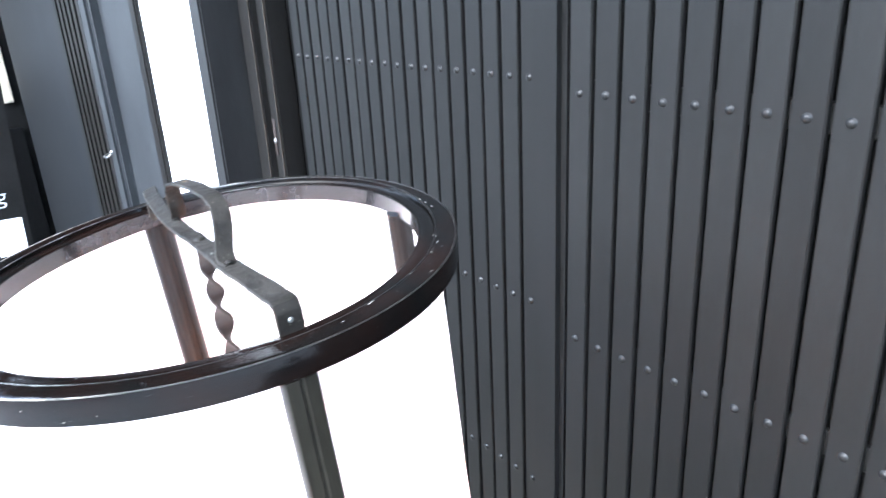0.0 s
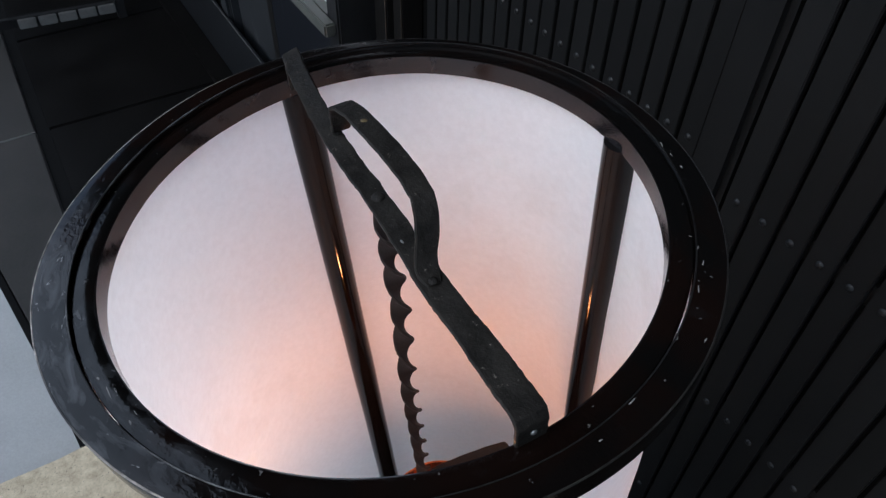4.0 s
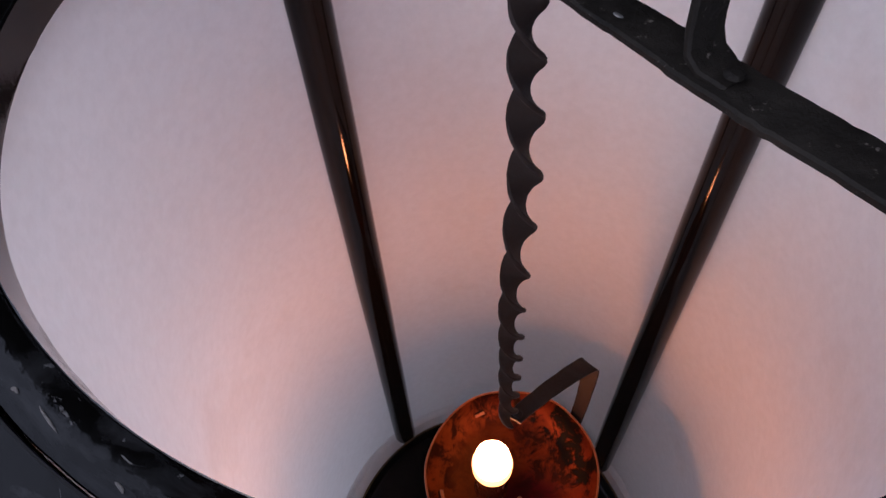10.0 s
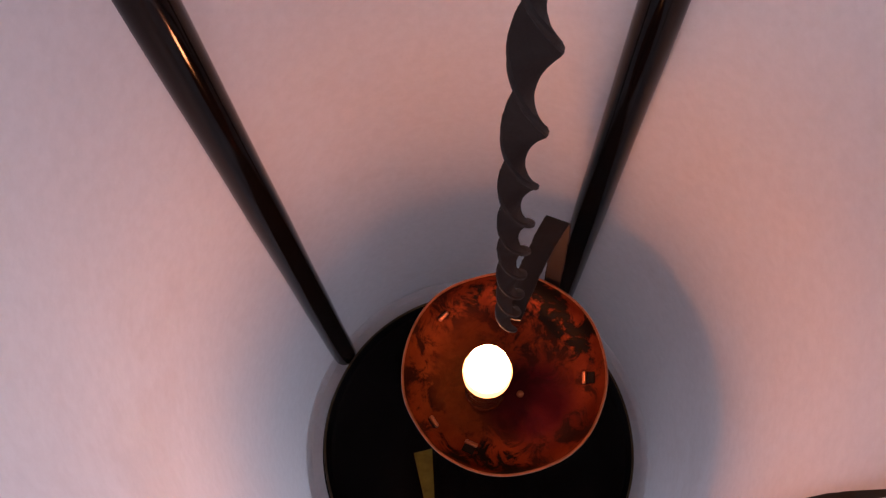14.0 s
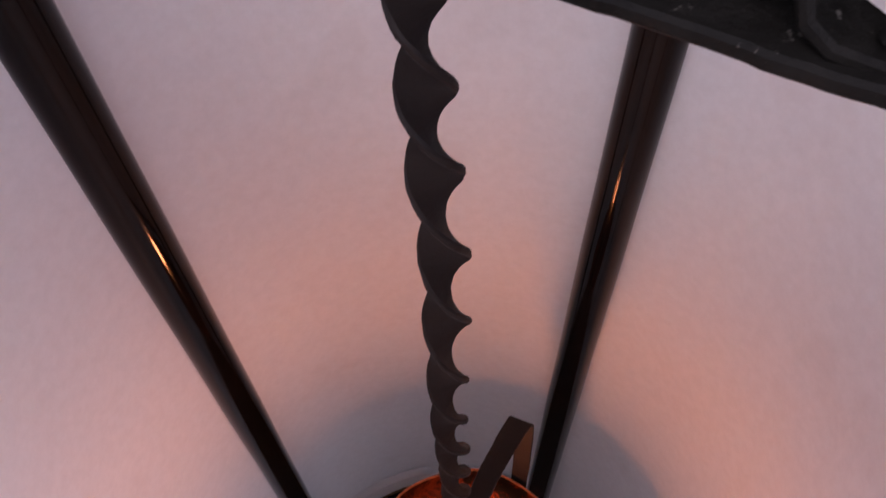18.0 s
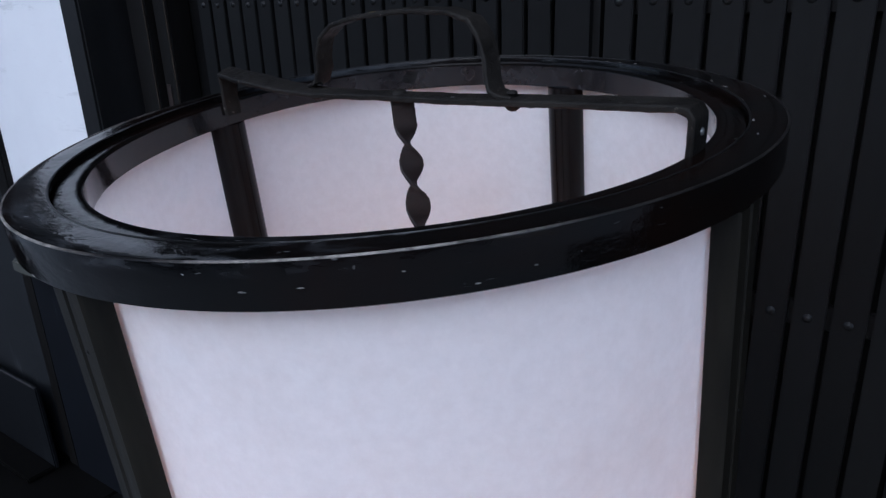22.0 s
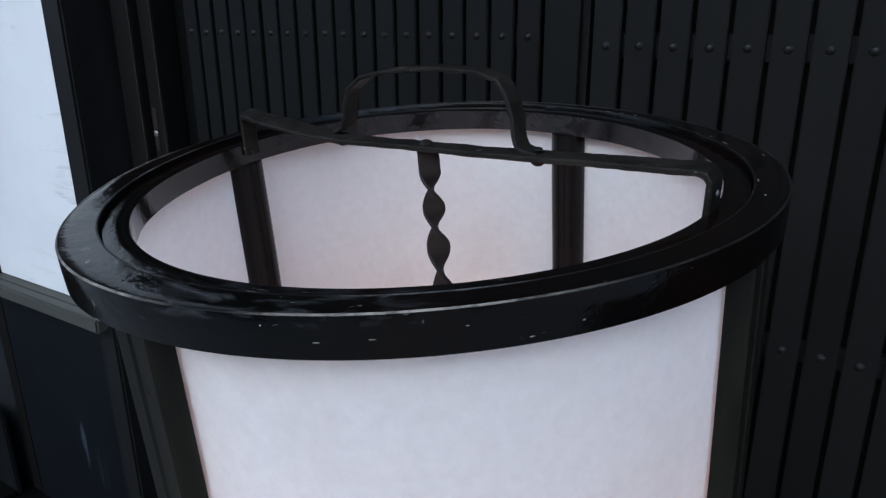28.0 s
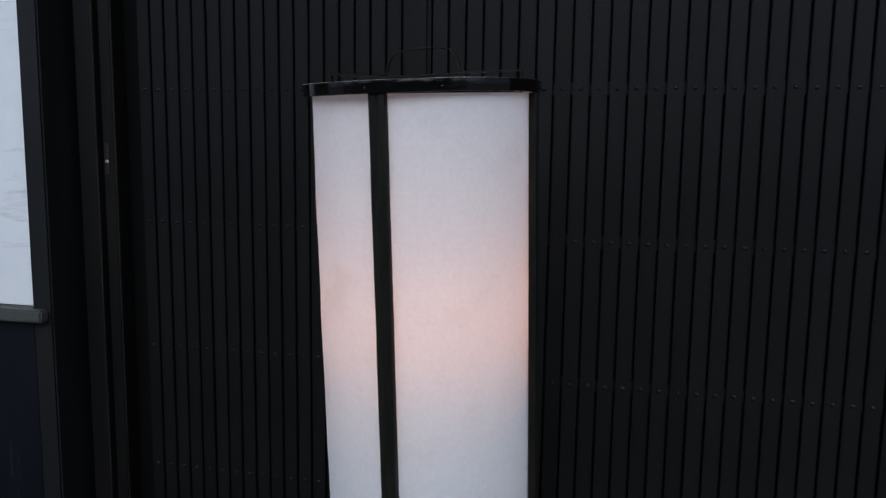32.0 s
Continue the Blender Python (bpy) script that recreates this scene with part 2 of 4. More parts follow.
def copper_material():
    """Copper: orange on one side, a purple-red patch beside the bulb, soot towards the hanger and the rim."""
    m, t, b, co = nodes_of("tarnished_copper")

    def near(spot, inner, outer, wander=0.010):
        push = t.nodes.new("ShaderNodeVectorMath")
        push.operation = "MULTIPLY_ADD"
        noise_node = t.nodes.new("ShaderNodeTexNoise")
        noise_node.inputs["Scale"].default_value, noise_node.inputs["Detail"].default_value = 70, 5
        t.links.new(co, noise_node.inputs["Vector"])
        t.links.new(noise_node.outputs["Color"], push.inputs[0])
        push.inputs[1].default_value = (wander, wander, wander)
        t.links.new(co, push.inputs[2])
        far = t.nodes.new("ShaderNodeVectorMath")
        far.operation = "DISTANCE"
        far.inputs[1].default_value = tuple(c + wander / 2 for c in spot)
        t.links.new(push.outputs[0], far.inputs[0])
        scaled = t.nodes.new("ShaderNodeMath")
        scaled.operation = "MULTIPLY"
        scaled.inputs[1].default_value = 10.0
        t.links.new(far.outputs["Value"], scaled.inputs[0])
        return ramp(t, scaled.outputs[0], [(inner * 10, 1.0), (outer * 10, 0.0)])

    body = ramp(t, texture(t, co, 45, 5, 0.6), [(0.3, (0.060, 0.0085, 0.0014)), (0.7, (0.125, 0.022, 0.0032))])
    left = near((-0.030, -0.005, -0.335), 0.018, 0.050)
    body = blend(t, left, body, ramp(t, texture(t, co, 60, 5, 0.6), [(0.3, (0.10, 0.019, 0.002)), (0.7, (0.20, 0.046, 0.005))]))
    purple_patch = near((0.027, -0.019, -0.340), 0.016, 0.032)
    body = blend(t, purple_patch, body, (0.034, 0.0016, 0.0042))
    patches = ramp(t, texture(t, co, 66, 7, 0.70, distort=0.6), [(0.46, 0.0), (0.56, 1.0)])
    where = blend(t, 1.0, near((0.036, 0.034, -0.333), 0.026, 0.048), near((-0.002, -0.055, -0.335), 0.014, 0.030), "ADD")
    lip = ramp(t, near((0.0111, -0.0035, -0.335), 0.038, 0.047), [(0.0, 1.0), (1.0, 0.0)])
    where = blend(t, 1.0, where, lip, "ADD")
    soot = blend(t, 1.0, patches, blend(t, 0.65, (0.62, 0.62, 0.62), where), "MULTIPLY")
    body = blend(t, soot, body, (0.0045, 0.0030, 0.0022))
    t.links.new(body, b.inputs["Base Color"])
    t.links.new(ramp(t, texture(t, co, 110, 5, 0.6), [(0.3, 0.34), (0.7, 0.6)]), b.inputs["Roughness"])
    b.inputs["Metallic"].default_value, b.inputs["Specular IOR Level"].default_value = 0.45, 0.06
    bump(t, b, texture(t, co, 90, 5, 0.6), 0.4, 0.0012)
    return m


def glow_material(name, colour, strength):
    m, t, b, co = nodes_of(name)
    b.inputs["Base Color"].default_value = (0.9, 0.8, 0.6, 1)
    b.inputs["Emission Color"].default_value = (*colour, 1)
    b.inputs["Emission Strength"].default_value = strength
    return m


def streaked_material(name, base, streak, low, high):
    """Painted board with pale runs of old water."""
    m, t, b, co = nodes_of(name)
    wide = ramp(t, texture(t, co, 9, 5, 0.6), [(0.3, tuple(c * 0.7 for c in base)), (0.7, base)])
    runs = ramp(t, texture(t, co, 26, 5, 0.65, (1, 1, 0.12)), [(low, 0.0), (high, 1.0)])
    patch = ramp(t, texture(t, co, 5, 3, 0.5), [(0.42, 0.0), (0.58, 1.0)])
    t.links.new(blend(t, blend(t, 1.0, runs, patch, "MULTIPLY"), wide, streak), b.inputs["Base Color"])
    b.inputs["Roughness"].default_value, b.inputs["Specular IOR Level"].default_value = 0.5, 0.15
    bump(t, b, texture(t, co, 120, 4, 0.6, (1, 1, 0.1)), 0.2, 0.0006)
    return m


def smeared_material():
    """White covering behind the window, wiped over with thin grey brush strokes."""
    m, t, b, co = nodes_of("white_window_film")
    tone = ramp(t, texture(t, co, 3, 4, 0.6), [(0.3, (0.58, 0.585, 0.60)), (0.7, (0.67, 0.675, 0.68))])
    stroke = ramp(t, texture(t, co, 5, 6, 0.72, (0.7, 1, 5.0), 0.4), [(0.56, 0.0), (0.66, 0.5)])
    area = ramp(t, texture(t, co, 3.2, 2, 0.5), [(0.45, 0.0), (0.55, 1.0)])
    tone = blend(t, blend(t, 1.0, stroke, area, "MULTIPLY"), tone, (0.36, 0.36, 0.37))
    specks = ramp(t, texture(t, co, 70, 4, 0.6, (0.5, 1, 2.5)), [(0.70, 0.0), (0.74, 0.6)])
    t.links.new(blend(t, specks, tone, (0.30, 0.30, 0.31)), b.inputs["Base Color"])
    b.inputs["Roughness"].default_value, b.inputs["Specular IOR Level"].default_value = 0.5, 0.2
    return m


LACQUER = lacquer_material()
PAPER = paper_material()
COPPER = copper_material()
IRON = surface("forged_iron", (0.0016, 0.0014, 0.0012), (0.0200, 0.0178, 0.0150), 54, (0.45, 0.75), 0.0, 1.0, 0.0018, 210, (0.100, 0.090, 0.076), 340, 0.63, shine=0.10)
MARK_BLACK = surface("matt_black_mark", (0.0020, 0.0014, 0.0011), (0.0070, 0.0040, 0.0028), 160, (0.6, 0.8), 0.0, 0.4, 0.0004, shine=0.08)
RUST = surface("rusty_iron", (0.007, 0.0048, 0.0042), (0.019, 0.012, 0.0095), 80, (0.5, 0.75), 0.1, 0.8, 0.0007, 420, shine=0.25)
LACQUER_POST = surface("brown_black_lacquer", (0.0022, 0.0018, 0.0016), (0.0055, 0.0034, 0.0029), 30, (0.07, 0.13), 0.0, 0.2, 0.0005, 200, (0.08, 0.072, 0.064), 160, 0.75, (1, 1, 0.25), shine=0.17)
RUBBED = worn_line_material("rubbed_arris", (0.26, 0.235, 0.21), 0.33, 0.50)
SEAM_LINE = worn_line_material("rubbed_seam", (0.12, 0.12, 0.12), 0.44, 0.58)
FLAKE = surface("bared_ground", (0.03, 0.029, 0.027), (0.22, 0.21, 0.195), 420, (0.5, 0.7), 0.0, 0.2, 0.0002, shine=0.2)
TRAY = surface("tray_lacquer", (0.002, 0.002, 0.002), (0.005, 0.004, 0.0035), 20, (0.10, 0.22), 0.0, 0.1, 0.0004, shine=0.3)
GILT = surface("worn_gilt_edge", (0.035, 0.021, 0.008), (0.12, 0.08, 0.032), 90, (0.35, 0.5), 0.5, 0.3, 0.0005)
BULB = glow_material("lit_bulb", (1.0, 0.322, 0.100), 66.0)
BULB_GLASS = glow_material("warm_bulb_glass", (1.0, 0.36, 0.06), 2.6)
COPPER_BRIGHT = surface("bright_copper", (0.20, 0.075, 0.03), (0.42, 0.17, 0.07), 200, (0.25, 0.4), 0.6, 0.2, 0.0003)
OUTER_WOOD = surface("worn_brown_black_wood", (0.0006, 0.0005, 0.0004), (0.0125, 0.0110, 0.0076), 40, (0.30, 0.55), 0.0, 0.6, 0.0009, 190, (0.055, 0.049, 0.036), 130, 0.68, (1, 1, 0.16), shine=0.16)
GREY_EDGE = surface("pale_grey_edge", (0.022, 0.022, 0.023), (0.045, 0.045, 0.046), 30, (0.5, 0.7), 0.0, 0.2, 0.0004, shine=0.2)
OCHRE = surface("ochre_paint", (0.05, 0.034, 0.010), (0.08, 0.055, 0.016), 200, (0.6, 0.8), 0.0, 0.2, 0.0003)
SILL = surface("grey_green_sill", (0.032, 0.033, 0.028), (0.060, 0.061, 0.053), 20, (0.45, 0.65), 0.0, 0.3, 0.0005, 160)
RING_FACE = surface("glossy_ring_face", (0.0045, 0.0043, 0.0046), (0.015, 0.0142, 0.0152), 30, (0.05, 0.15), 0.0, 0.3, 0.0006, 110, (0.0012, 0.0012, 0.0012), 30, 0.57, shine=0.36)
WORN_EDGE = surface("rubbed_brown_edge", (0.006, 0.005, 0.004), (0.040, 0.032, 0.024), 16, (0.5, 0.7), 0.0, 0.3, 0.0005, 120, stretch=(1, 1, 0.3), shine=0.15)
PALE_SLAT = surface("weathered_pale_wood", (0.05, 0.05, 0.047), (0.10, 0.10, 0.094), 30, (0.6, 0.8), 0.0, 0.2, 0.0004)
YELLOW_GLINT = surface("painted_yellow_glint", (0.10, 0.064, 0.008), (0.24, 0.160, 0.022), 120, (0.35, 0.5), 0.5, 0.3, 0.0004, shine=0.1)
AMBER = surface("amber_base", (0.05, 0.012, 0.004), (0.09, 0.022, 0.007), 60, (0.2, 0.3), 0.0, 0.0)
SLAT = surface("black_painted_slat", (0.0044, 0.0044, 0.0043), (0.0080, 0.0080, 0.0079), 14, (0.42, 0.58), 0.0, 0.25, 0.0004, 260, (0.05, 0.05, 0.05), 330, 0.77, (1, 1, 0.2), 0.0, 0.25, shine=0.10)
RIVET = surface("worn_black_rivet", (0.003, 0.003, 0.0031), (0.0075, 0.0075, 0.0077), 300, (0.35, 0.55), 0.0, 0.2, 0.0003, shine=0.2)
BLACK_WOOD = surface("black_timber", (0.0036, 0.0034, 0.0032), (0.0090, 0.0083, 0.0076), 12, (0.35, 0.6), 0.0, 0.5, 0.0007, 150, (0.07, 0.06, 0.042), 150, 0.75, (1, 1, 0.12), 0.0, 0.2, shine=0.10)
GREY_FRAME = surface("dark_grey_frame", (0.0060, 0.0060, 0.0062), (0.0120, 0.0120, 0.0124), 18, (0.4, 0.6), 0.0, 0.3, 0.0005, 200, (0.09, 0.09, 0.09), 200, 0.75, (1, 1, 0.15), shine=0.15)
# near black: shade of gaps put into the colour; also the kerb's black edge
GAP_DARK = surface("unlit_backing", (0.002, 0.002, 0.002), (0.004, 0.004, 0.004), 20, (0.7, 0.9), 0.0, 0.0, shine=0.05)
WINDOW_WHITE = smeared_material()
NIGHT_BLUE = streaked_material("blue_black_paint", (0.0065, 0.0072, 0.0085), (0.022, 0.024, 0.027), 0.58, 0.74)
NAVY_BOARD = streaked_material("streaked_dark_board", (0.005, 0.006, 0.0085), (0.060, 0.074, 0.09), 0.60, 0.74)
BLUE_GREY = streaked_material("blue_grey_panel", (0.017, 0.0185, 0.0205), (0.075, 0.080, 0.085), 0.60, 0.74)
GRANITE = surface("speckled_granite", (0.17, 0.14, 0.085), (0.44, 0.375, 0.26), 55, (0.6, 0.85), 0.0, 0.8, 0.0015, 260, (0.045, 0.042, 0.04), 190, 0.62)
# dark stone with the shop front's shade added to its colour; kerb left lighter
KERB = surface("worn_kerb_stone", (0.014, 0.0132, 0.0122), (0.030, 0.0285, 0.0265), 9, (0.5, 0.75), 0.0, 0.5, 0.001, 110, (0.07, 0.068, 0.063), 90, 0.72, shine=0.1)
DARK_STONE = surface("shaded_dark_stone", (0.0018, 0.0017, 0.0016), (0.0048, 0.0045, 0.0042), 7, (0.35, 0.6), 0.0, 0.4, 0.001, 90, (0.05, 0.05, 0.045), 120, 0.76, shine=0.05)
ASPHALT = surface("grey_asphalt", (0.17, 0.174, 0.172), (0.26, 0.265, 0.262), 3, (0.7, 0.9), 0.0, 0.8, 0.002, 220)
CHALKBOARD = surface("chalkboard", (0.005, 0.0048, 0.0046), (0.011, 0.0105, 0.010), 6, (0.5, 0.7), 0.0, 0.1, 0.0003, 90, shine=0.04)
CHALK = surface("white_chalk", (0.62, 0.62, 0.63), (0.86, 0.86, 0.87), 60, (0.8, 0.95), 0.0, 0.0, fine=500)
NOTE = surface("notice_paper", (0.76, 0.77, 0.78), (0.84, 0.85, 0.86), 18, (0.6, 0.8), 0.0, 0.0)
INK = surface("faded_ink", (0.05, 0.05, 0.06), (0.10, 0.10, 0.12), 80, (0.7, 0.8), 0.0, 0.0)
PINK_INK = surface("pink_ink", (0.55, 0.28, 0.30), (0.62, 0.36, 0.38), 80, (0.7, 0.8), 0.0, 0.0)
PALE_WALL = surface("weathered_plaster", (0.12, 0.125, 0.12), (0.22, 0.225, 0.22), 5, (0.7, 0.9), 0.0, 0.3, 0.001)
BEIGE = surface("beige_paint", (0.30, 0.26, 0.19), (0.42, 0.37, 0.28), 14, (0.5, 0.7), 0.0, 0.2, 0.0005)
STEEL = surface("bright_steel", (0.14, 0.14, 0.135), (0.26, 0.26, 0.25), 200, (0.3, 0.5), 0.7, 0.1, 0.0002)


# ---------------------------------------------------------------- helpers
def part(name, bm, material, parent, label="", smooth=True):
    bmesh.ops.recalc_face_normals(bm, faces=bm.faces)
    me = bpy.data.meshes.new(name)
    bm.to_mesh(me)
    bm.free()
    me.materials.append(material)
    if smooth:
        me.shade_smooth()
        me.set_sharp_from_angle(angle=radians(40))
    ob = new(name, me)
    ob.parent = parent
    if label:
        tagged(ob, label)
    return ob


def thing(name, m, label, category, group="", kind=""):
    ob = new(name)
    ob.matrix_world = m
    ob.empty_display_size = 0.05
    return tagged(ob, label, category, group, kind)


def bent_ring(r, c, s):
    """The hoops are bent by hand: the inner one sits off centre, the outer one is a little oval and flattened on one side, and both are slightly warped."""
    c2, s2 = c * c - s * s, 2 * c * s
    w = max(0.0, min(1.0, (r - 0.1490) / 0.0110))
    turn = math.degrees(math.atan2(s, c)) % 360 - 192
    flat = 0.0030 * math.cos(radians(turn) * 2.4) ** 2 if abs(turn) < 37.5 else 0.0
    out = r + w * (0.0027 * c2 + 0.0026 * s2 - flat) + (1 - w) * (-0.0005 * c2 + 0.0004 * s2)
    return out * c + w * 0.0003 + (1 - w) * 0.0004, out * s - w * 0.0013 + (1 - w) * 0.0025, -0.0014 * c2 - 0.0009 * s2


def lathe(profile, n=160, wobble=0.0, seed=0.0, close=True, centre=(0, 0), chip=0.0, bent=False):
    """A turned shape about the z axis, from a profile of (radius, height); wobble bends it like handwork."""
    bm = bmesh.new()
    rings = []
    for j, (r, z) in enumerate(profile):
        ring = []
        for k in range(n):
            a = 2 * math.pi * k / n
            c, s = math.cos(a), math.sin(a)
            w = wobble * mnoise.noise((2.2 * c + seed, 2.2 * s, 9 * z)) if r > 0.002 else 0
            w += chip * min(0.0, mnoise.noise((34 * c + seed, 34 * s, j * 0.7)) + 0.32)
            x, y, lift = bent_ring(r + w, c, s) if bent else ((r + w) * c, (r + w) * s, 0.0)
            ring.append(bm.verts.new((centre[0] + x, centre[1] + y, z + lift + 0.6 * w)))
        rings.append(ring)
    pairs = list(zip(rings, rings[1:])) + ([(rings[-1], rings[0])] if close else [])
    for a, b in pairs:
        for k in range(n):
            bm.faces.new((a[k], a[(k + 1) % n], b[(k + 1) % n], b[k]))
    if not close:
        for ring, (r, z) in ((rings[0], profile[0]), (rings[-1], profile[-1])):
            if r < 0.004:
                bm.faces.new(ring)
    return bm


def ribbon(points, side, width, thick, rough=0.0, seed=0.0, step=0.0022):
    """A flat forged bar along a line of points; side is its width's direction, one for all or one for each point."""
    pts = [Vector(p) for p in points]
    sides = [Vector(side)] * len(pts) if not isinstance(side, list) else [Vector(s) for s in side]
    widths = width if isinstance(width, list) else [width] * len(pts)
    line = []
    for (a, sa, wa), (b, sb, wb) in zip(zip(pts, sides, widths), zip(pts[1:], sides[1:], widths[1:])):
        k = max(1, int((b - a).length / step))
        line += [(a.lerp(b, i / k), sa.lerp(sb, i / k), wa + (wb - wa) * i / k) for i in range(k)]
    line.append((pts[-1], sides[-1], widths[-1]))
    bm, rings = bmesh.new(), []
    for i, (p, s, w) in enumerate(line):
        ahead = line[min(i + 1, len(line) - 1)][0] - line[max(i - 1, 0)][0]
        s = (s - ahead * (s.dot(ahead) / ahead.length_squared)).normalized()
        up = s.cross(ahead).normalized()
        jit = lambda q: rough * (mnoise.noise((q * 7.3 + seed, i * 0.22, seed)) + 0.7 * mnoise.noise((q * 3.1 + seed, i * 0.9, 2.0)))
        e = min(0.0006, thick * 0.3)
        shape = [(-w / 2, -thick / 2 + e), (-w / 2 + e, -thick / 2), (w / 2 - e, -thick / 2), (w / 2, -thick / 2 + e), (w / 2, thick / 2 - e), (w / 2 - e, thick / 2), (-w / 2 + e, thick / 2), (-w / 2, thick / 2 - e)]
        rings.append([bm.verts.new(p + s * (x + (jit(1) if x < 0 else jit(2))) + up * (y + 0.5 * jit(3))) for x, y in shape])
    for a, b in zip(rings, rings[1:]):
        for k in range(8):
            bm.faces.new((a[k], a[(k + 1) % 8], b[(k + 1) % 8], b[k]))
    bm.faces.new(rings[0])
    bm.faces.new(rings[-1])
    return bm


def block(x0, x1, y0, y1, z0, z1, bevel=0.002, segments=2):
    bm = bmesh.new()
    bmesh.ops.create_cube(bm, size=1, matrix=Matrix.Translation(((x0 + x1) / 2, (y0 + y1) / 2, (z0 + z1) / 2)) @ Matrix.Diagonal((x1 - x0, y1 - y0, z1 - z0, 1)))
    if bevel:
        bmesh.ops.bevel(bm, geom=list(bm.edges), offset=bevel, segments=segments, affect="EDGES")
    return bm


def dome(radius, height, m, n=14, rows=4):
    """A low domed head whose base lies in its own z = 0 plane."""
    bm, rings = bmesh.new(), []
    for j in range(rows):
        q = math.pi / 2 * j / rows
        rings.append([bm.verts.new(m @ Vector((radius * math.cos(q) * math.cos(2 * math.pi * k / n), radius * math.cos(q) * math.sin(2 * math.pi * k / n), height * math.sin(q)))) for k in range(n)])
    tip = bm.verts.new(m @ Vector((0, 0, height)))
    for a, b in zip(rings, rings[1:]):
        for k in range(n):
            bm.faces.new((a[k], a[(k + 1) % n], b[(k + 1) % n], b[k]))
    for k in range(n):
        bm.faces.new((rings[-1][k], rings[-1][(k + 1) % n], tip))
    bm.faces.new(rings[0])
    return bm


def polar(azimuth, r, z=0.0):
    return Vector((r * math.cos(radians(azimuth)), r * math.sin(radians(azimuth)), z))


# ---------------------------------------------------------------- the setting
GROUND = -0.30


def plane_sheet(name, x0, x1, y0, y1, z, material, label, category):
    bm = bmesh.new()
    bm.faces.new([bm.verts.new(p) for p in ((x0, y0, z), (x1, y0, z), (x1, y1, z), (x0, y1, z))])
    return tagged(part(name, bm, material, None, smooth=False), label, category, kind="structure")


plane_sheet("ground", -60, 60, -60, 60, GROUND - 0.012, ASPHALT, "pale grey asphalt street in front of the shop", "ground")

wall = thing("wall_north", Matrix(), "black timber shop front behind the lantern", "wall", kind="structure")
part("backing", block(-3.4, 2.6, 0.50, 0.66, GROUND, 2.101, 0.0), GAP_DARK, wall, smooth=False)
part("jamb", block(-0.908, -0.860, 0.4415, 0.50, GROUND, 2.1, 0.003), BLACK_WOOD, wall)
part("jamb", block(-0.856, -0.8220, 0.4530, 0.50, GROUND, 2.1, 0.004), BLACK_WOOD, wall)
part("bolt", dome(0.0062, 0.004, Matrix.Translation((-0.8440, 0.4530, 0.5803)) @ Matrix.Rotation(radians(90), 4, "X")), STEEL, wall, "pale steel bolt head")

part("bolt_plate", block(-0.8480, -0.8375, 0.4510, 0.4529, 0.552, 0.622, 0.0006, 1), RUST, wall, "narrow rusty plate behind the bolt")
for x, y in ((-0.8598, 0.4400), (-0.8218, 0.4520)):
    part("worn_edge", block(x - 0.0016, x + 0.0004, y - 0.0004, y + 0.0016, GROUND + 0.002, 2.098, 0.0005, 1), WORN_EDGE, wall, "brown rubbed arris of the jamb")

# eave out of view, added so that less sky falls on rings and slats
eave = thing("ceiling", Matrix(), "unseen dark boarded eave added to hold back overhead sky light", "ceiling", kind="structure")
part("soffit", block(-4.0, 3.2, -0.45, 0.66, 2.102, 2.16, 0.0), BLACK_WOOD, eave, smooth=False)
# never in view: added to close off low sky and tone reflections
opposite = thing("wall_south", Matrix(), "unseen plain grey facade added across the street", "wall", kind="structure")
part("facade", block(-14, 14, -8.4, -8.0, GROUND - 0.012, 3.4, 0.0), PALE_WALL, opposite, smooth=False)

PAVE_JOINT = 0.006
paving = thing("pavement", Matrix(), "dark stone paving with a worn kerb along the street", "pavement", kind="structure")
slab_x = -3.95
random.seed(4)
while slab_x < 2.4:
    w = 0.55
    part("paving_slab", block(slab_x, slab_x + w - PAVE_JOINT, -0.192, 0.4995, GROUND - 0.05, GROUND + random.uniform(-0.001, 0.001), 0.003), DARK_STONE, paving)
    slab_x += w
# sunken near-black strip between the slabs and the kerb
part("black_strip", block(-3.4, 2.4, -0.2265, -0.1925, GROUND - 0.05, GROUND - 0.008, 0.0), GAP_DARK, paving, "sunken black strip behind the kerb", smooth=False)


def skewed(bm):
    """The kerb's street side runs a little askew to the shop front."""
    for v in bm.verts:
        if v.co.y < -0.3:
            v.co.y += 0.15 * (max(-2.0, min(-0.2, v.co.x)) + 0.75)
    return bm


for k in range(7):
    x = -3.551 + 0.90 * k
    part("kerb_stone", skewed(block(x, x + 0.8965, -0.318, -0.227, GROUND - 0.05, GROUND + random.uniform(-0.001, 0.001), 0.004)), KERB, paving, "worn grey-brown kerb stone")
    part("kerb_joint", skewed(block(x + 0.8966, x + 0.8999, -0.3175, -0.2275, GROUND - 0.05, GROUND + 0.0012, 0.0008, 1)), PALE_SLAT, paving, "pale mortar joint")
    part("kerb_edge", skewed(block(x, x + 0.8999, -0.336, -0.3185, GROUND - 0.05, GROUND - 0.004, 0.003)), GAP_DARK, paving, "black edge strip of the kerb")


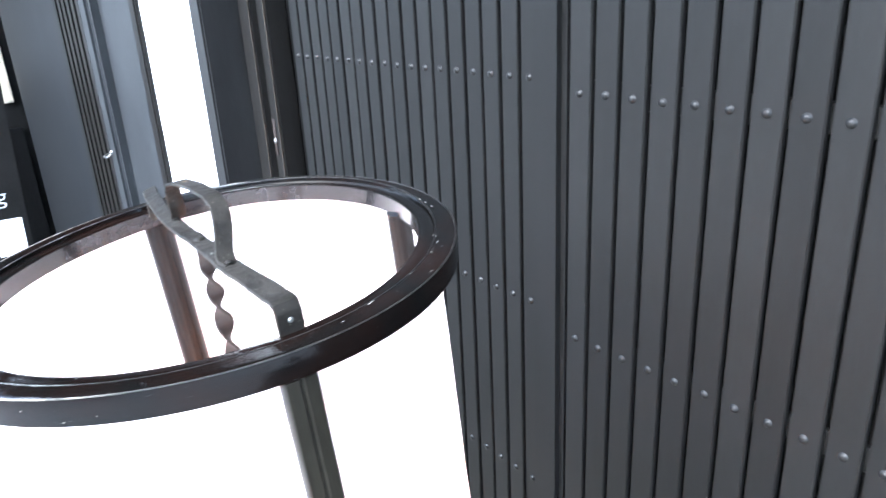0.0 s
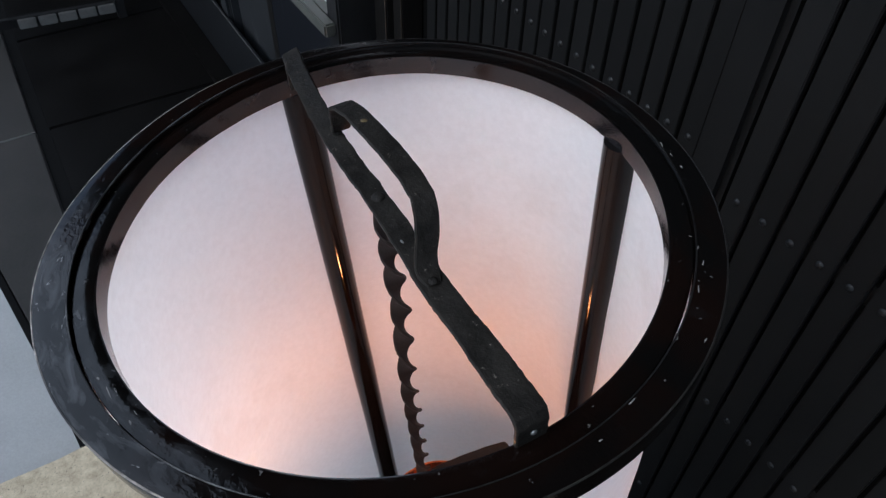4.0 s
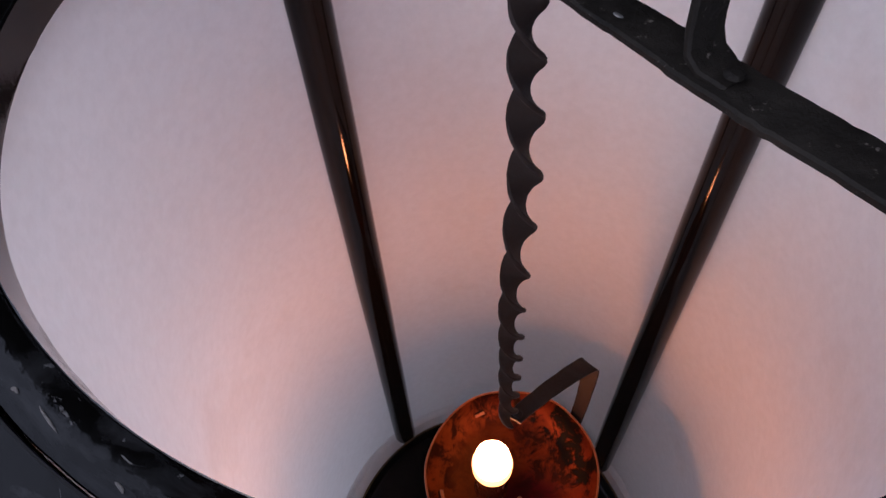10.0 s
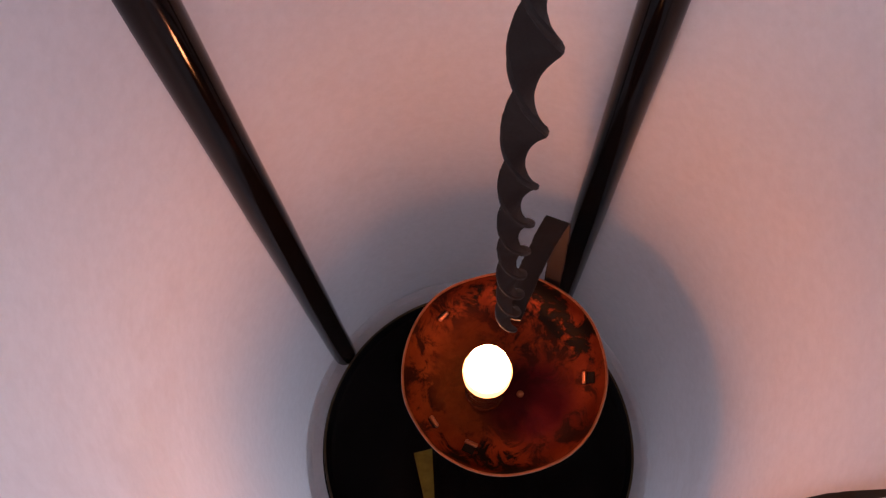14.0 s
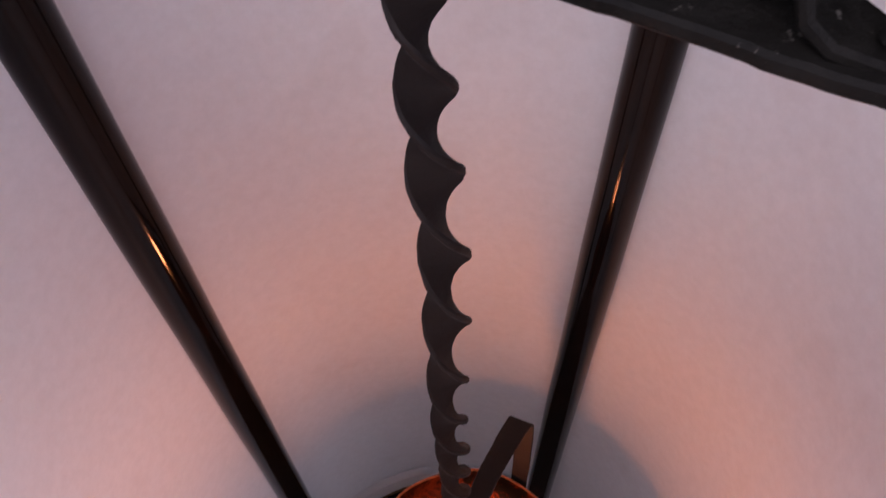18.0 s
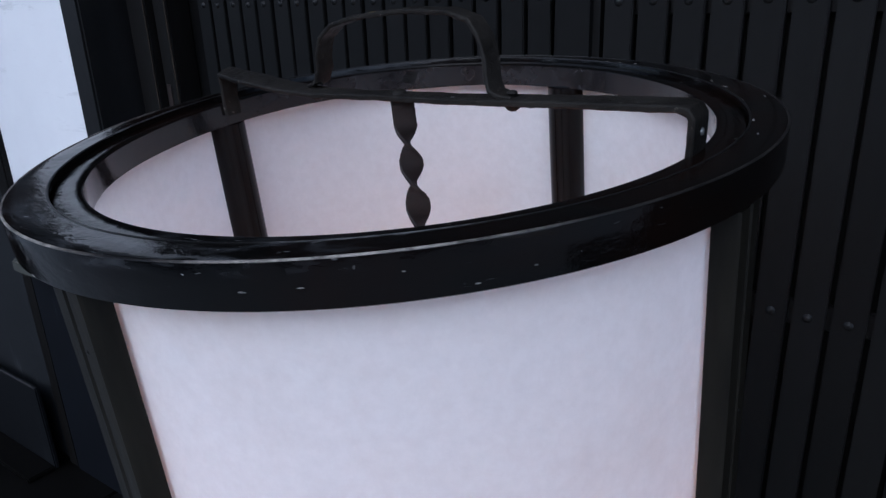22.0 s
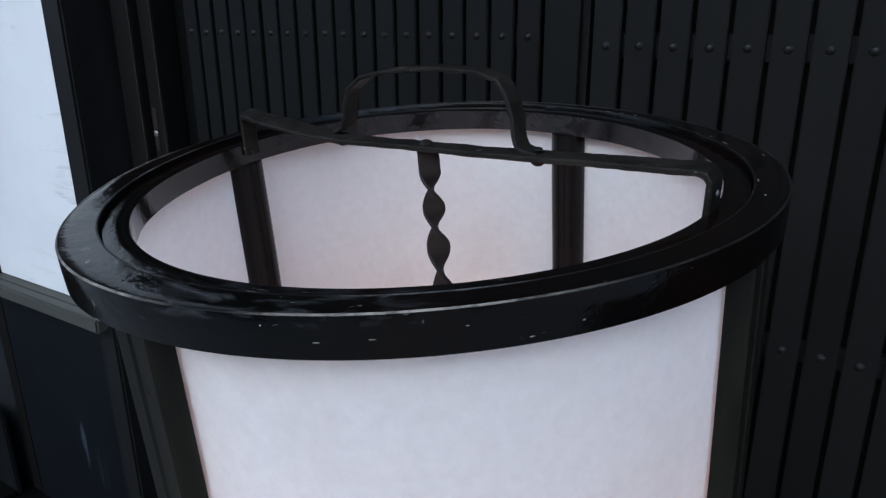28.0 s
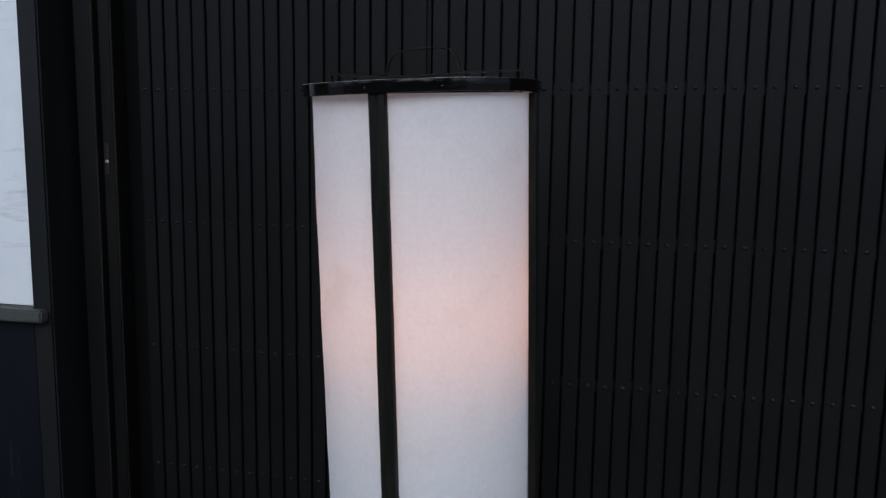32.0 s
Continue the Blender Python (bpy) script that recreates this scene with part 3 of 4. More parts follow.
def window_unit():
    win = thing("window_1", Matrix(), "white-covered window in a dark grey wooden frame", "window", kind="structure")
    part("window_frame", block(-0.9995, -0.947, 0.382, 0.50, GROUND, 2.1, 0.004), GREY_FRAME, win)
    part("window_frame", block(-1.402, -1.358, 0.388, 0.50, GROUND, 2.1, 0.004), BLACK_WOOD, win)
    part("bead", block(-1.0095, -1.0000, 0.396, 0.4075, 0.258, 2.1, 0.001), GREY_FRAME, win)
    part("pane", block(-1.3575, -1.0000, 0.400, 0.411, 0.251, 2.1, 0.001), WINDOW_WHITE, win, "white covered pane with grey smears")
    part("window_sill", block(-1.3575, -0.956, 0.357, 0.3815, 0.222, 0.250, 0.004), SILL, win)
    part("sill_back", block(-1.3575, -1.0000, 0.3817, 0.410, 0.222, 0.2495, 0.001), SILL, win)
    part("lower_panel", block(-1.3575, -1.0000, 0.387, 0.41, GROUND, 0.2215, 0.002), NAVY_BOARD, win, "dark board streaked by old water runs")


window_unit()


def side_front():
    f = thing("wall_west", Matrix(), "dark panelled front beside the window", "wall", kind="structure")
    part("panel", block(-1.697, -1.4025, 0.398, 0.50, GROUND, 2.1, 0.003), BLUE_GREY, f)
    part("stile", block(-1.779, -1.699, 0.366, 0.50, GROUND, 2.1, 0.012, 3), BLUE_GREY, f)
    for k in range(7):
        x = -1.781 - 0.056 * k
        part("rib", block(x - 0.050, x, 0.384, 0.50, GROUND, 2.1, 0.010, 2), BLACK_WOOD, f)
    part("door_leaf", block(-3.3, -2.18, 0.40, 0.50, GROUND, 2.1, 0.004), NIGHT_BLUE, f, "blue-black painted door leaf")
    hook = ribbon([(-1.808, 0.37, 0.426), (-1.798, 0.352, 0.421), (-1.753, 0.350, 0.426), (-1.745, 0.362, 0.436)], (0, 0, 1), 0.005, 0.004, 0.0, step=0.01)
    part("latch", hook, STEEL, f, "small steel hook latch")
    part("latch_pin", dome(0.006, 0.006, Matrix.Translation((-1.750, 0.366, 0.440)) @ Matrix.Rotation(radians(90), 4, "X")), STEEL, f)
    far = thing("wall_far", Matrix(), "dark boarded return beyond the dark front", "wall", kind="structure")
    part("boarding", block(-3.9, -3.5, -0.5, 0.66, GROUND, 2.098, 0.0), BLACK_WOOD, far, smooth=False)
    # near-black board added to keep the foot of the far end dark
    part("dark_cover", block(-3.4995, -3.47, -0.5, 0.4, GROUND, 0.30, 0.002), GAP_DARK, far)
    part("pale_panel", block(-3.4995, -3.475, -0.30, 0.345, 0.540, 0.900, 0.002), PALE_WALL, far, "pale grey striped panel")
    for k in range(12):
        part("stripe", block(-3.4748, -3.4735, -0.060 + 0.033 * k, -0.053 + 0.033 * k, 0.542, 0.898, 0.0), GREY_FRAME, far, smooth=False)
    part("beige_post", block(-3.4995, -3.46, 0.347, 0.392, 0.420, 0.900, 0.004), BEIGE, far, "beige painted post")
    part("plinth", block(-2.50, -1.4025, 0.3545, 0.3655, GROUND, -0.0782, 0.003), NIGHT_BLUE, f, "dark plinth board")
    # paler strip along the plinth's top edge
    part("plinth_edge", block(-2.50, -1.4025, 0.3525, 0.3570, -0.0780, -0.0745, 0.001), GREY_EDGE, f, "pale edge strip along the plinth")
    part("step", block(-3.3, -1.4025, 0.290, 0.3540, GROUND, GROUND + 0.012, 0.003), DARK_STONE, f)


side_front()


# ---------------------------------------------------------------- slatted shutters
RIVET_ROWS = (1.0290, 0.7350, 0.4405, 0.1516, -0.1370)


def slat_mesh(width, low, high):
    bm = block(-width / 2, width / 2, 0, 0.008, low, high, 0.0011, 2)
    me = bpy.data.meshes.new("slat")
    bm.to_mesh(me)
    bm.free()
    me.materials.append(SLAT)
    return me


def shutter(x_first, step, count, y_front, side, lift, label):
    s = thing("slatted_shutter", Matrix(), label, "shutter", "shutters of the shop front")
    me = slat_mesh(abs(step) - 0.0052, GROUND + 0.004, 2.098)
    bm = dome(0.0046, 0.0030, Matrix.Rotation(radians(90), 4, "X"), 12, 3)
    head = bpy.data.meshes.new("rivet")
    bm.to_mesh(head)
    bm.free()
    head.materials.append(RIVET)
    head.shade_smooth()
    lo, hi = sorted((x_first - side * abs(step) / 2, x_first + side * abs(step) * (count - 0.5)))
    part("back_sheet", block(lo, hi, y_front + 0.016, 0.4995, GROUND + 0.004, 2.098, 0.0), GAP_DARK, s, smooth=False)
    rows = [z + lift for z in RIVET_ROWS]
    for z in rows:
        part("link_bar", block(lo + 0.004, hi - 0.004, y_front + 0.0084, y_front + 0.0155, z - 0.013, z + 0.013, 0.001, 1), SLAT, s, "flat bar that links the slats")
    for k in range(count):
        x = x_first + side * abs(step) * k
        slat = new("slat", me)
        slat.parent = s
        slat.location = (x, y_front + random.uniform(-0.0006, 0.0006), 0)
        slat.rotation_euler = (0, 0, radians(random.uniform(-0.5, 0.5)))
        for z in rows:
            r = new("rivet", head)
            r.parent = slat
            r.location = (random.uniform(-0.0006, 0.0006), -0.0001, z + random.uniform(-0.0006, 0.0006))
    return s


random.seed(7)
shutter(-0.0785, 0.0346, 34, 0.4492, 1, 0.0, "black slatted folding shutter with domed rivets")
shutter(-0.1815, 0.0340, 18, 0.4782, -1, 0.0065, "black slatted folding shutter set further back")
stile = thing("shutter_stile", Matrix(), "plain black upright between the two shutters", "shutter")
part("upright", block(-0.1484, -0.0977, 0.4425, 0.4995, GROUND, 2.098, 0.008, 4), SLAT, stile)
part("edge_strip", block(-0.1630, -0.1488, 0.4790, 0.4995, GROUND, 2.098, 0.002, 2), SLAT, stile)

# ---------------------------------------------------------------- the lantern
LAN = Matrix(((0.89076, -0.45432, -0.01204, 0.0), (0.45206, 0.88843, -0.07967, 0.0), (0.04689, 0.06552, 0.99675, 0.66), (0, 0, 0, 1)))
BASE_Z = -0.925
STONE_TOP = -0.262


def granite_block():
    """A low, roughly dressed granite kerbstone that carries the lantern's foot."""
    bm = bmesh.new()
    nx, ny = 40, 22
    x0, x1, y0, y1 = -0.655, 1.10, -0.66, 0.26
    grid = []
    for i in range(nx + 1):
        col = []
        for j in range(ny + 1):
            x, y = x0 + (x1 - x0) * i / nx, y0 + (y1 - y0) * j / ny
            edge = min(i, nx - i, j, ny - j)
            z = STONE_TOP - (0.007 if edge == 0 else 0.0) + (0.0015 * mnoise.noise((x * 30, y * 30, 0)) - 0.0015 if math.hypot(x - 0.02, y - 0.06) > 0.2 else -0.0003)
            w = 0.005 * mnoise.noise((x * 9, y * 9, 3)) if edge == 0 else 0
            col.append(bm.verts.new((x + w, y + w, z)))
        grid.append(col)
    for i in range(nx):
        for j in range(ny):
            bm.faces.new((grid[i][j], grid[i + 1][j], grid[i + 1][j + 1], grid[i][j + 1]))
    rim = [grid[i][0] for i in range(nx + 1)] + [grid[nx][j] for j in range(1, ny + 1)] + [grid[i][ny] for i in range(nx - 1, -1, -1)] + [grid[0][j] for j in range(ny - 1, 0, -1)]
    low = [bm.verts.new((v.co.x, v.co.y, GROUND - 0.011)) for v in rim]
    for k in range(len(rim)):
        bm.faces.new((rim[k], low[k], low[(k + 1) % len(rim)], rim[(k + 1) % len(rim)]))
    tagged(part("granite_kerbstone", bm, GRANITE, None), "rough speckled tan granite kerbstone under the lantern", "stone block")


granite_block()

POSTS = {"rear": 147.1, "right": 58.2, "front": -33.3, "left": -122.9}


def leaning(v, flare=0.0):
    """The lantern's body leans a little against its hoops; its paper and outer posts widen towards the foot."""
    u = (0.03 - v.z) / 0.62
    k = 1 + flare * u / max(0.01, math.hypot(v.x, v.y))
    return Vector((v.x * k + (0.0003 if flare else 0.0018) * u, v.y * k - 0.0060 * u, v.z))


def paper_sheet(a0, a1, r, parent, seed):
    bm, cols = bmesh.new(), []
    n, rows = 60, 44
    for i in range(n + 1):
        a = a0 + (a1 - a0) * i / n
        col = []
        for j in range(rows + 1):
            z = 0.0232 - (0.0232 + 0.616) * j / rows
            c = polar(a, 1.0)
            w = 0.0011 * mnoise.noise((c.x * 3 + seed, c.y * 3, z * 9)) + 0.0005 * mnoise.noise((c.x * 11, c.y * 11 + seed, z * 26))
            w += 0.0026 * math.exp(-((a - 200) / 32) ** 2)
            col.append(bm.verts.new(leaning(polar(a, r + w * min(1, 4 * j / rows), z), 0.0026)))
        cols.append(col)
    for a, b in zip(cols, cols[1:]):
        for j in range(rows):
            bm.faces.new((a[j], b[j], b[j + 1], a[j + 1]))
    return part("paper_sheet", bm, PAPER, parent, "white handmade paper, glowing pink from within")


def outer_post(azimuth, parent, slim=1.0):
    """A flat outer stile with a shallow groove down its face and softened arrises."""
    bm, rings = bmesh.new(), []
    shape = [(0.1492, -0.0098), (0.1575, -0.0098), (0.1588, -0.0088), (0.1590, -0.0016), (0.1581, -0.0006), (0.1581, 0.0006), (0.1590, 0.0016), (0.1588, 0.0088), (0.1575, 0.0098), (0.1492, 0.0098)]
    turn = Matrix.Rotation(radians(azimuth), 3, "Z")
    for j in range(61):
        z = 0.0233 - (0.0233 + 0.6195) * j / 60
        w = 0.0005 * mnoise.noise((azimuth, z * 14, 1.0))
        rings.append([bm.verts.new(leaning(turn @ Vector((x, y * slim + w, z)), 0.0026)) for x, y in shape])
    for a, b in zip(rings, rings[1:]):
        for k in range(len(shape)):
            bm.faces.new((a[k], a[(k + 1) % len(shape)], b[(k + 1) % len(shape)], b[k]))
    bm.faces.new(rings[0])
    bm.faces.new(rings[-1])
    return part("post", bm, OUTER_WOOD, parent)


def inner_post(azimuth, parent):
    """A round-faced inner post in glossy brown-black lacquer, flat where the paper is pasted on."""
    bm, rings, n = bmesh.new(), [], 22
    c = polar(azimuth, 0.1470)
    out = polar(azimuth, 1.0)
    for j in range(61):
        z = 0.0238 - (0.0238 + 0.600) * j / 60
        w = 1 + 0.035 * mnoise.noise((azimuth, z * 12, 5.0))
        ring = []
        for k in range(n):
            q = Vector((math.cos(2 * math.pi * k / n), math.sin(2 * math.pi * k / n), 0)) * 0.0109 * w
            far = q.dot(out)
            if far > 0.0060:
                q -= out * (far - 0.0060)
            ring.append(bm.verts.new(leaning(Vector((c.x + q.x, c.y + q.y, z)))))
        rings.append(ring)
    for a, b in zip(rings, rings[1:]):
        for k in range(n):
            bm.faces.new((a[k], a[(k + 1) % n], b[(k + 1) % n], b[k]))
    bm.faces.new(rings[0])
    bm.faces.new(rings[-1])
    return part("post", bm, LACQUER_POST, parent)


STRAP_TURN = Matrix.Rotation(radians(-30), 3, "Z")
STRAP_LINE = ((-0.140, 0.0070), (-0.118, 0.0039), (-0.100, 0.0025), (-0.075, 0.0008), (-0.050, -0.0002), (0.000, 0.0002), (0.030, -0.0002), (0.063, -0.0021), (0.100, -0.0007), (0.140, -0.0006))
STRAP_SAG = ((-0.140, 0.0547), (-0.118, 0.0526), (-0.100, 0.0512), (-0.075, 0.0489), (-0.050, 0.0479), (0.000, 0.0487), (0.030, 0.0493), (0.063, 0.0508), (0.100, 0.0518), (0.140, 0.0528))


def along(table, s):
    return float(np.interp(s, [p[0] for p in table], [p[1] for p in table]))


def on_strap(s, n, z):
    """A place by its way along the slightly bowed strap, across it and its height."""
    return STRAP_TURN @ Vector((s, n + along(STRAP_LINE, s), 0)) + Vector((0, 0, z))


def over_strap(s, n, up):
    """A place by its height over the middle of the sagging strap."""
    return on_strap(s, n, along(STRAP_SAG, s) + up)


def strap_frame(s, n, z):
    return Matrix.Translation(on_strap(s, n, z)) @ Matrix.Rotation(radians(-30), 4, "Z")


def lantern():
    lan = thing("paper_lantern", LAN, "round black-lacquered andon lantern with white paper on a granite block", "lantern")
    part("outer_ring", lathe([(0.1487, 0.0250), (0.1492, 0.0240), (0.1592, 0.0235), (0.1600, 0.0241), (0.1602, 0.0310), (0.1602, 0.0384), (0.1600, 0.0389), (0.1595, 0.0391), (0.1560, 0.0391), (0.1530, 0.0391), (0.1490, 0.0391), (0.1487, 0.0386)], 260, 0.0003, 1.0, chip=0.0006, bent=True), LACQUER, lan, "worn black-lacquered bentwood ring")
    part("inner_ring", lathe([(0.1378, 0.0256), (0.1382, 0.0242), (0.1475, 0.0242), (0.1481, 0.0256), (0.1483, 0.0358), (0.1480, 0.0363), (0.1430, 0.0365), (0.1384, 0.0364), (0.1378, 0.0361), (0.1376, 0.0354)], 220, 0.0004, 6.0, chip=0.0007, bent=True), LACQUER, lan, "black-lacquered inner ring")
    part("inner_face", lathe([(0.1368, 0.0254), (0.1370, 0.0241), (0.1379, 0.0241), (0.1377, 0.0358), (0.1373, 0.0360)], 220, 0.0005, 6.0, chip=0.0005, bent=True), RING_FACE, lan, "glossy inner face of the ring")
    part("rubbed_edge", lathe([(0.15935, 0.03890), (0.15965, 0.03926), (0.16010, 0.03912), (0.16026, 0.03876), (0.16000, 0.03845)], 260, 0.0003, 1.0, bent=True), RUBBED, lan, "pale arris rubbed through the lacquer")
    part("rubbed_seam", lathe([(0.14865, 0.03880), (0.14880, 0.03930), (0.14930, 0.03930), (0.14930, 0.03880)], 220, 0.0003, 1.0, bent=True), SEAM_LINE, lan, "worn seam between the two hoops")
    for a, r, z, long in ((20.0, 0.1494, 0.0392, 0.9), (16.7, 0.1512, 0.0392, 1.2), (10.7, 0.1508, 0.0392, 1.6), (2.0, 0.1575, 0.0392, 1.1), (41.2, 0.1523, 0.0392, 0.9), (44.7, 0.1511, 0.0392, 1.0), (-0.7, 0.1496, 0.0392, 0.8), (-15.0, 0.1500, 0.0392, 1.7), (-22.7, 0.1529, 0.0392, 0.7), (48.0, 0.1500, 0.0392, 1.5), (-105.7, 0.1440, 0.0366, 2.6), (-109.5, 0.1446, 0.0366, 0.8), (-98.0, 0.1452, 0.0366, 1.0)):
        x, y, lift = bent_ring(r, math.cos(radians(a)), math.sin(radians(a)))
        flake = dome(0.0006, 0.00018, Matrix.Translation((x, y, z + lift - 0.00005)) @ Matrix.Rotation(radians(a + 90 + 14 * math.sin(9 * a)), 4, "Z") @ Matrix.Diagonal((2.3 * long, 0.55, 1, 1)), 9, 2)
        for v in flake.verts:
            v.co += Vector((mnoise.noise(v.co * 900), mnoise.noise(v.co * 900 + Vector((5, 0, 0))), 0)) * 0.0004
        part("chip", flake, FLAKE, lan, "pale chip in the lacquer")
    for a, z, long in ((-95.0, 0.0300, 1.4), (-89.0, 0.0308, 1.6), (-101.0, 0.0352, 0.5), (-79.0, 0.0330, 0.8), (-72.0, 0.0265, 1.0), (-128.0, 0.0245, 2.2), (-66.0, 0.0288, 0.6)):
        x, y, lift = bent_ring(0.1601, math.cos(radians(a)), math.sin(radians(a)))
        m = Matrix.Translation((x, y, z + lift)) @ Matrix.Rotation(radians(a), 4, "Z") @ Matrix.Rotation(radians(90), 4, "Y") @ Matrix.Diagonal((0.45, 1.6 * long, 1, 1))
        part("nick", dome(0.0006, 0.00022, m, 9, 2), FLAKE, lan, "grey nick in the lacquer")
    paper_sheet(147.4, 327.0, 0.1478, lan, 0.0)
    paper_sheet(-33.6, 148.0, 0.1495, lan, 7.0)
    inner_post(POSTS["rear"], lan)
    inner_post(POSTS["right"], lan)
    outer_post(POSTS["front"], lan, 0.90)
    outer_post(POSTS["left"], lan, 1.07)
    for key, z in (("left", -0.001), ("left", -0.19), ("front", -0.06), ("front", -0.115)):
        spot = leaning(polar(POSTS[key] + 1.4, 0.1590, z), 0.0026)
        m = Matrix.Translation(spot) @ Matrix.Rotation(radians(POSTS[key]), 4, "Z") @ Matrix.Rotation(radians(90), 4, "Y")
        part("nail", dome(0.0009, 0.0004, m, 8, 2), RIVET, lan)

    # iron carrying strap, bent down inside the ring at both ends
    path, sides, widths = [], [], []
    for k in range(41):
        q = -0.1325 + 0.2645 * k / 40
        lean = radians(float(np.interp(q, (-0.1325, -0.095, -0.060, -0.030), (14, 17, 9, 0))))
        path.append(over_strap(q, 0.0, 0.0))
        sides.append(STRAP_TURN @ Vector((0, math.cos(lean), math.sin(lean))))
        widths.append(float(np.interp(q, (-0.13, -0.06, 0.0, 0.05, 0.10, 0.13), (0.0112, 0.0112, 0.0116, 0.0124, 0.0138, 0.0142))))
    rear_end = [(-0.1360, 0.0, 0.030), (-0.1362, 0.0, 0.0515), (-0.1356, 0.0, 0.0545)]
    front_end = [(0.1352, 0.0, 0.0520), (0.1370, 0.0, 0.0495), (0.1365, 0.0, 0.0360), (0.1350, -0.0004, 0.0200), (0.1335, -0.0010, 0.0030)]
    path = [on_strap(*p) for p in rear_end] + path + [on_strap(*p) for p in front_end]
    sides = [sides[0]] * 3 + sides + [sides[-1]] * 5
    widths = [0.0100, 0.0104, 0.0106] + widths + [0.0142, 0.0142, 0.0140, 0.0110, 0.0060]
    strap = part("strap", ribbon(path, sides, widths, 0.0026, 0.0006, 2.0), IRON, lan, "hand-forged dark iron strap")
    for s, z, turned in ((0.1350, 0.0350, -90), (0.1383, 0.0440, 90)):
        m = strap_frame(s, 0.0, z) @ Matrix.Rotation(radians(turned), 4, "Y")
        part("nail", dome(0.0015, 0.0008, m, 10, 2), STEEL, strap, "pale nail head")
    part("rod_rivet", dome(0.0036, 0.0024, Matrix.Translation(over_strap(0.0010, 0.0004, 0.0010)) @ Matrix.Rotation(radians(-30), 4, "Z")), IRON, strap)
    part("scar", dome(0.0008, 0.00025, Matrix.Translation(over_strap(0.0338, -0.0020, 0.0012)) @ Matrix.Rotation(radians(-30), 4, "Z") @ Matrix.Diagonal((2.2, 0.8, 1, 1))), STEEL, strap, "bright nick in the iron")

    # handle arch with its two riveted feet
    arch = [(-0.0615, 0.0030, 0.0501), (-0.0567, 0.0040, 0.0513), (-0.0533, 0.0046, 0.0534), (-0.0521, 0.0049, 0.0566), (-0.0501, 0.0045, 0.0587), (-0.0490, 0.0038, 0.0655), (-0.0446, 0.0033, 0.0740), (-0.0358, 0.0031, 0.0799), (-0.0234, 0.0040, 0.0830), (0.0058, 0.0051, 0.0854), (0.0301, 0.0064, 0.0845), (0.0411, 0.0072, 0.0812), (0.0464, 0.0063, 0.0749), (0.0507, 0.0040, 0.0662), (0.0529, 0.0013, 0.0575), (0.0550, 0.0004, 0.0541), (0.0582, 0.0003, 0.0528), (0.0640, 0.0002, 0.0516)]
    handle = part("handle", ribbon([on_strap(*p) for p in arch], STRAP_TURN @ Vector((0, 1, 0)), [0.0050, 0.0090] + [0.0108] * (len(arch) - 4) + [0.0104, 0.0070], 0.0021, 0.0004, 9.0, 0.003), IRON, lan, "arched iron carrying handle")
    for s, n in ((-0.0545, 0.0030), (0.0632, 0.0)):
        up = Matrix.Translation(over_strap(s, n, 0.0030)) @ Matrix.Rotation(radians(-30), 4, "Z")
        down = Matrix.Translation(over_strap(s, n * 0.4, -0.0010)) @ Matrix.Rotation(radians(180), 4, "X")
        part("rivet", dome(0.0022, 0.0012, up), IRON, handle)
        part("rivet_tail", dome(0.0036, 0.0034, down), IRON, handle)

    part("ochre_spot", dome(0.0020, 0.0004, Matrix.Translation(on_strap(-0.0130, 0.0045, 0.0848)) @ Matrix.Diagonal((1.0, 0.8, 1, 1)), 12, 2), OCHRE, handle, "small spot of ochre paint")

    # twisted rod, its half turns tighter at both ends
    ROD_LINE = ((0.0505, 0.0015, 0.0008), (0.017, 0.0031, -0.0005), (-0.031, 0.0057, -0.0015), (-0.055, 0.0058, -0.0035), (-0.085, 0.0058, -0.0047), (-0.109, 0.0061, -0.0063), (-0.150, 0.0076, -0.0076), (-0.226, 0.0097, -0.0095))
    HALF_TURNS = (0.0364, 0.0176, -0.0029, -0.0296, -0.0548, -0.0855, -0.1099, -0.1322, -0.1521, -0.1719, -0.1915, -0.2115, -0.2315)
    pts, sides, widths = [], [], []
    z = 0.0478
    while z > -0.226:
        pts.append((*(float(np.interp(-z, [-q[0] for q in ROD_LINE], [q[k] for q in ROD_LINE])) for k in (1, 2)), z))
        a = radians(8) + math.pi * float(np.interp(-z, [-q for q in HALF_TURNS], range(-1, len(HALF_TURNS) - 1)))
        sides.append(Vector((math.cos(a), math.sin(a), 0)))
        widths.append(float(np.interp(-z, (-0.04, 0.0, 0.05, 0.10, 0.17, 0.22), (0.0106, 0.0120, 0.0124, 0.0120, 0.0112, 0.0106))))
        z -= 0.0012
    part("twisted_rod", ribbon(pts, sides, widths, 0.0024, 0.0003, 4.0, 0.1), RUST, lan, "rust-brown twisted iron rod")

    # floor of the lantern and its foot ring
    part("tray", lathe([(0.0, -0.5911), (0.128, -0.5911), (0.1320, -0.5896), (0.1342, -0.5806), (0.1352, -0.5783), (0.1368, -0.5783), (0.1375, -0.5811), (0.1375, -0.6190), (0.0, -0.6190)], 128, 0.0004, 3.0, False, (0.0040, -0.0052)), TRAY, lan, "glossy black lacquer floor tray")
    part("tray_edge", lathe([(0.1350, -0.5785), (0.1354, -0.5777), (0.1366, -0.5777), (0.1371, -0.5786), (0.1362, -0.5793)], 128, 0.0004, 3.0, True, (0.0040, -0.0052)), GILT, lan, "worn brown tray edge")
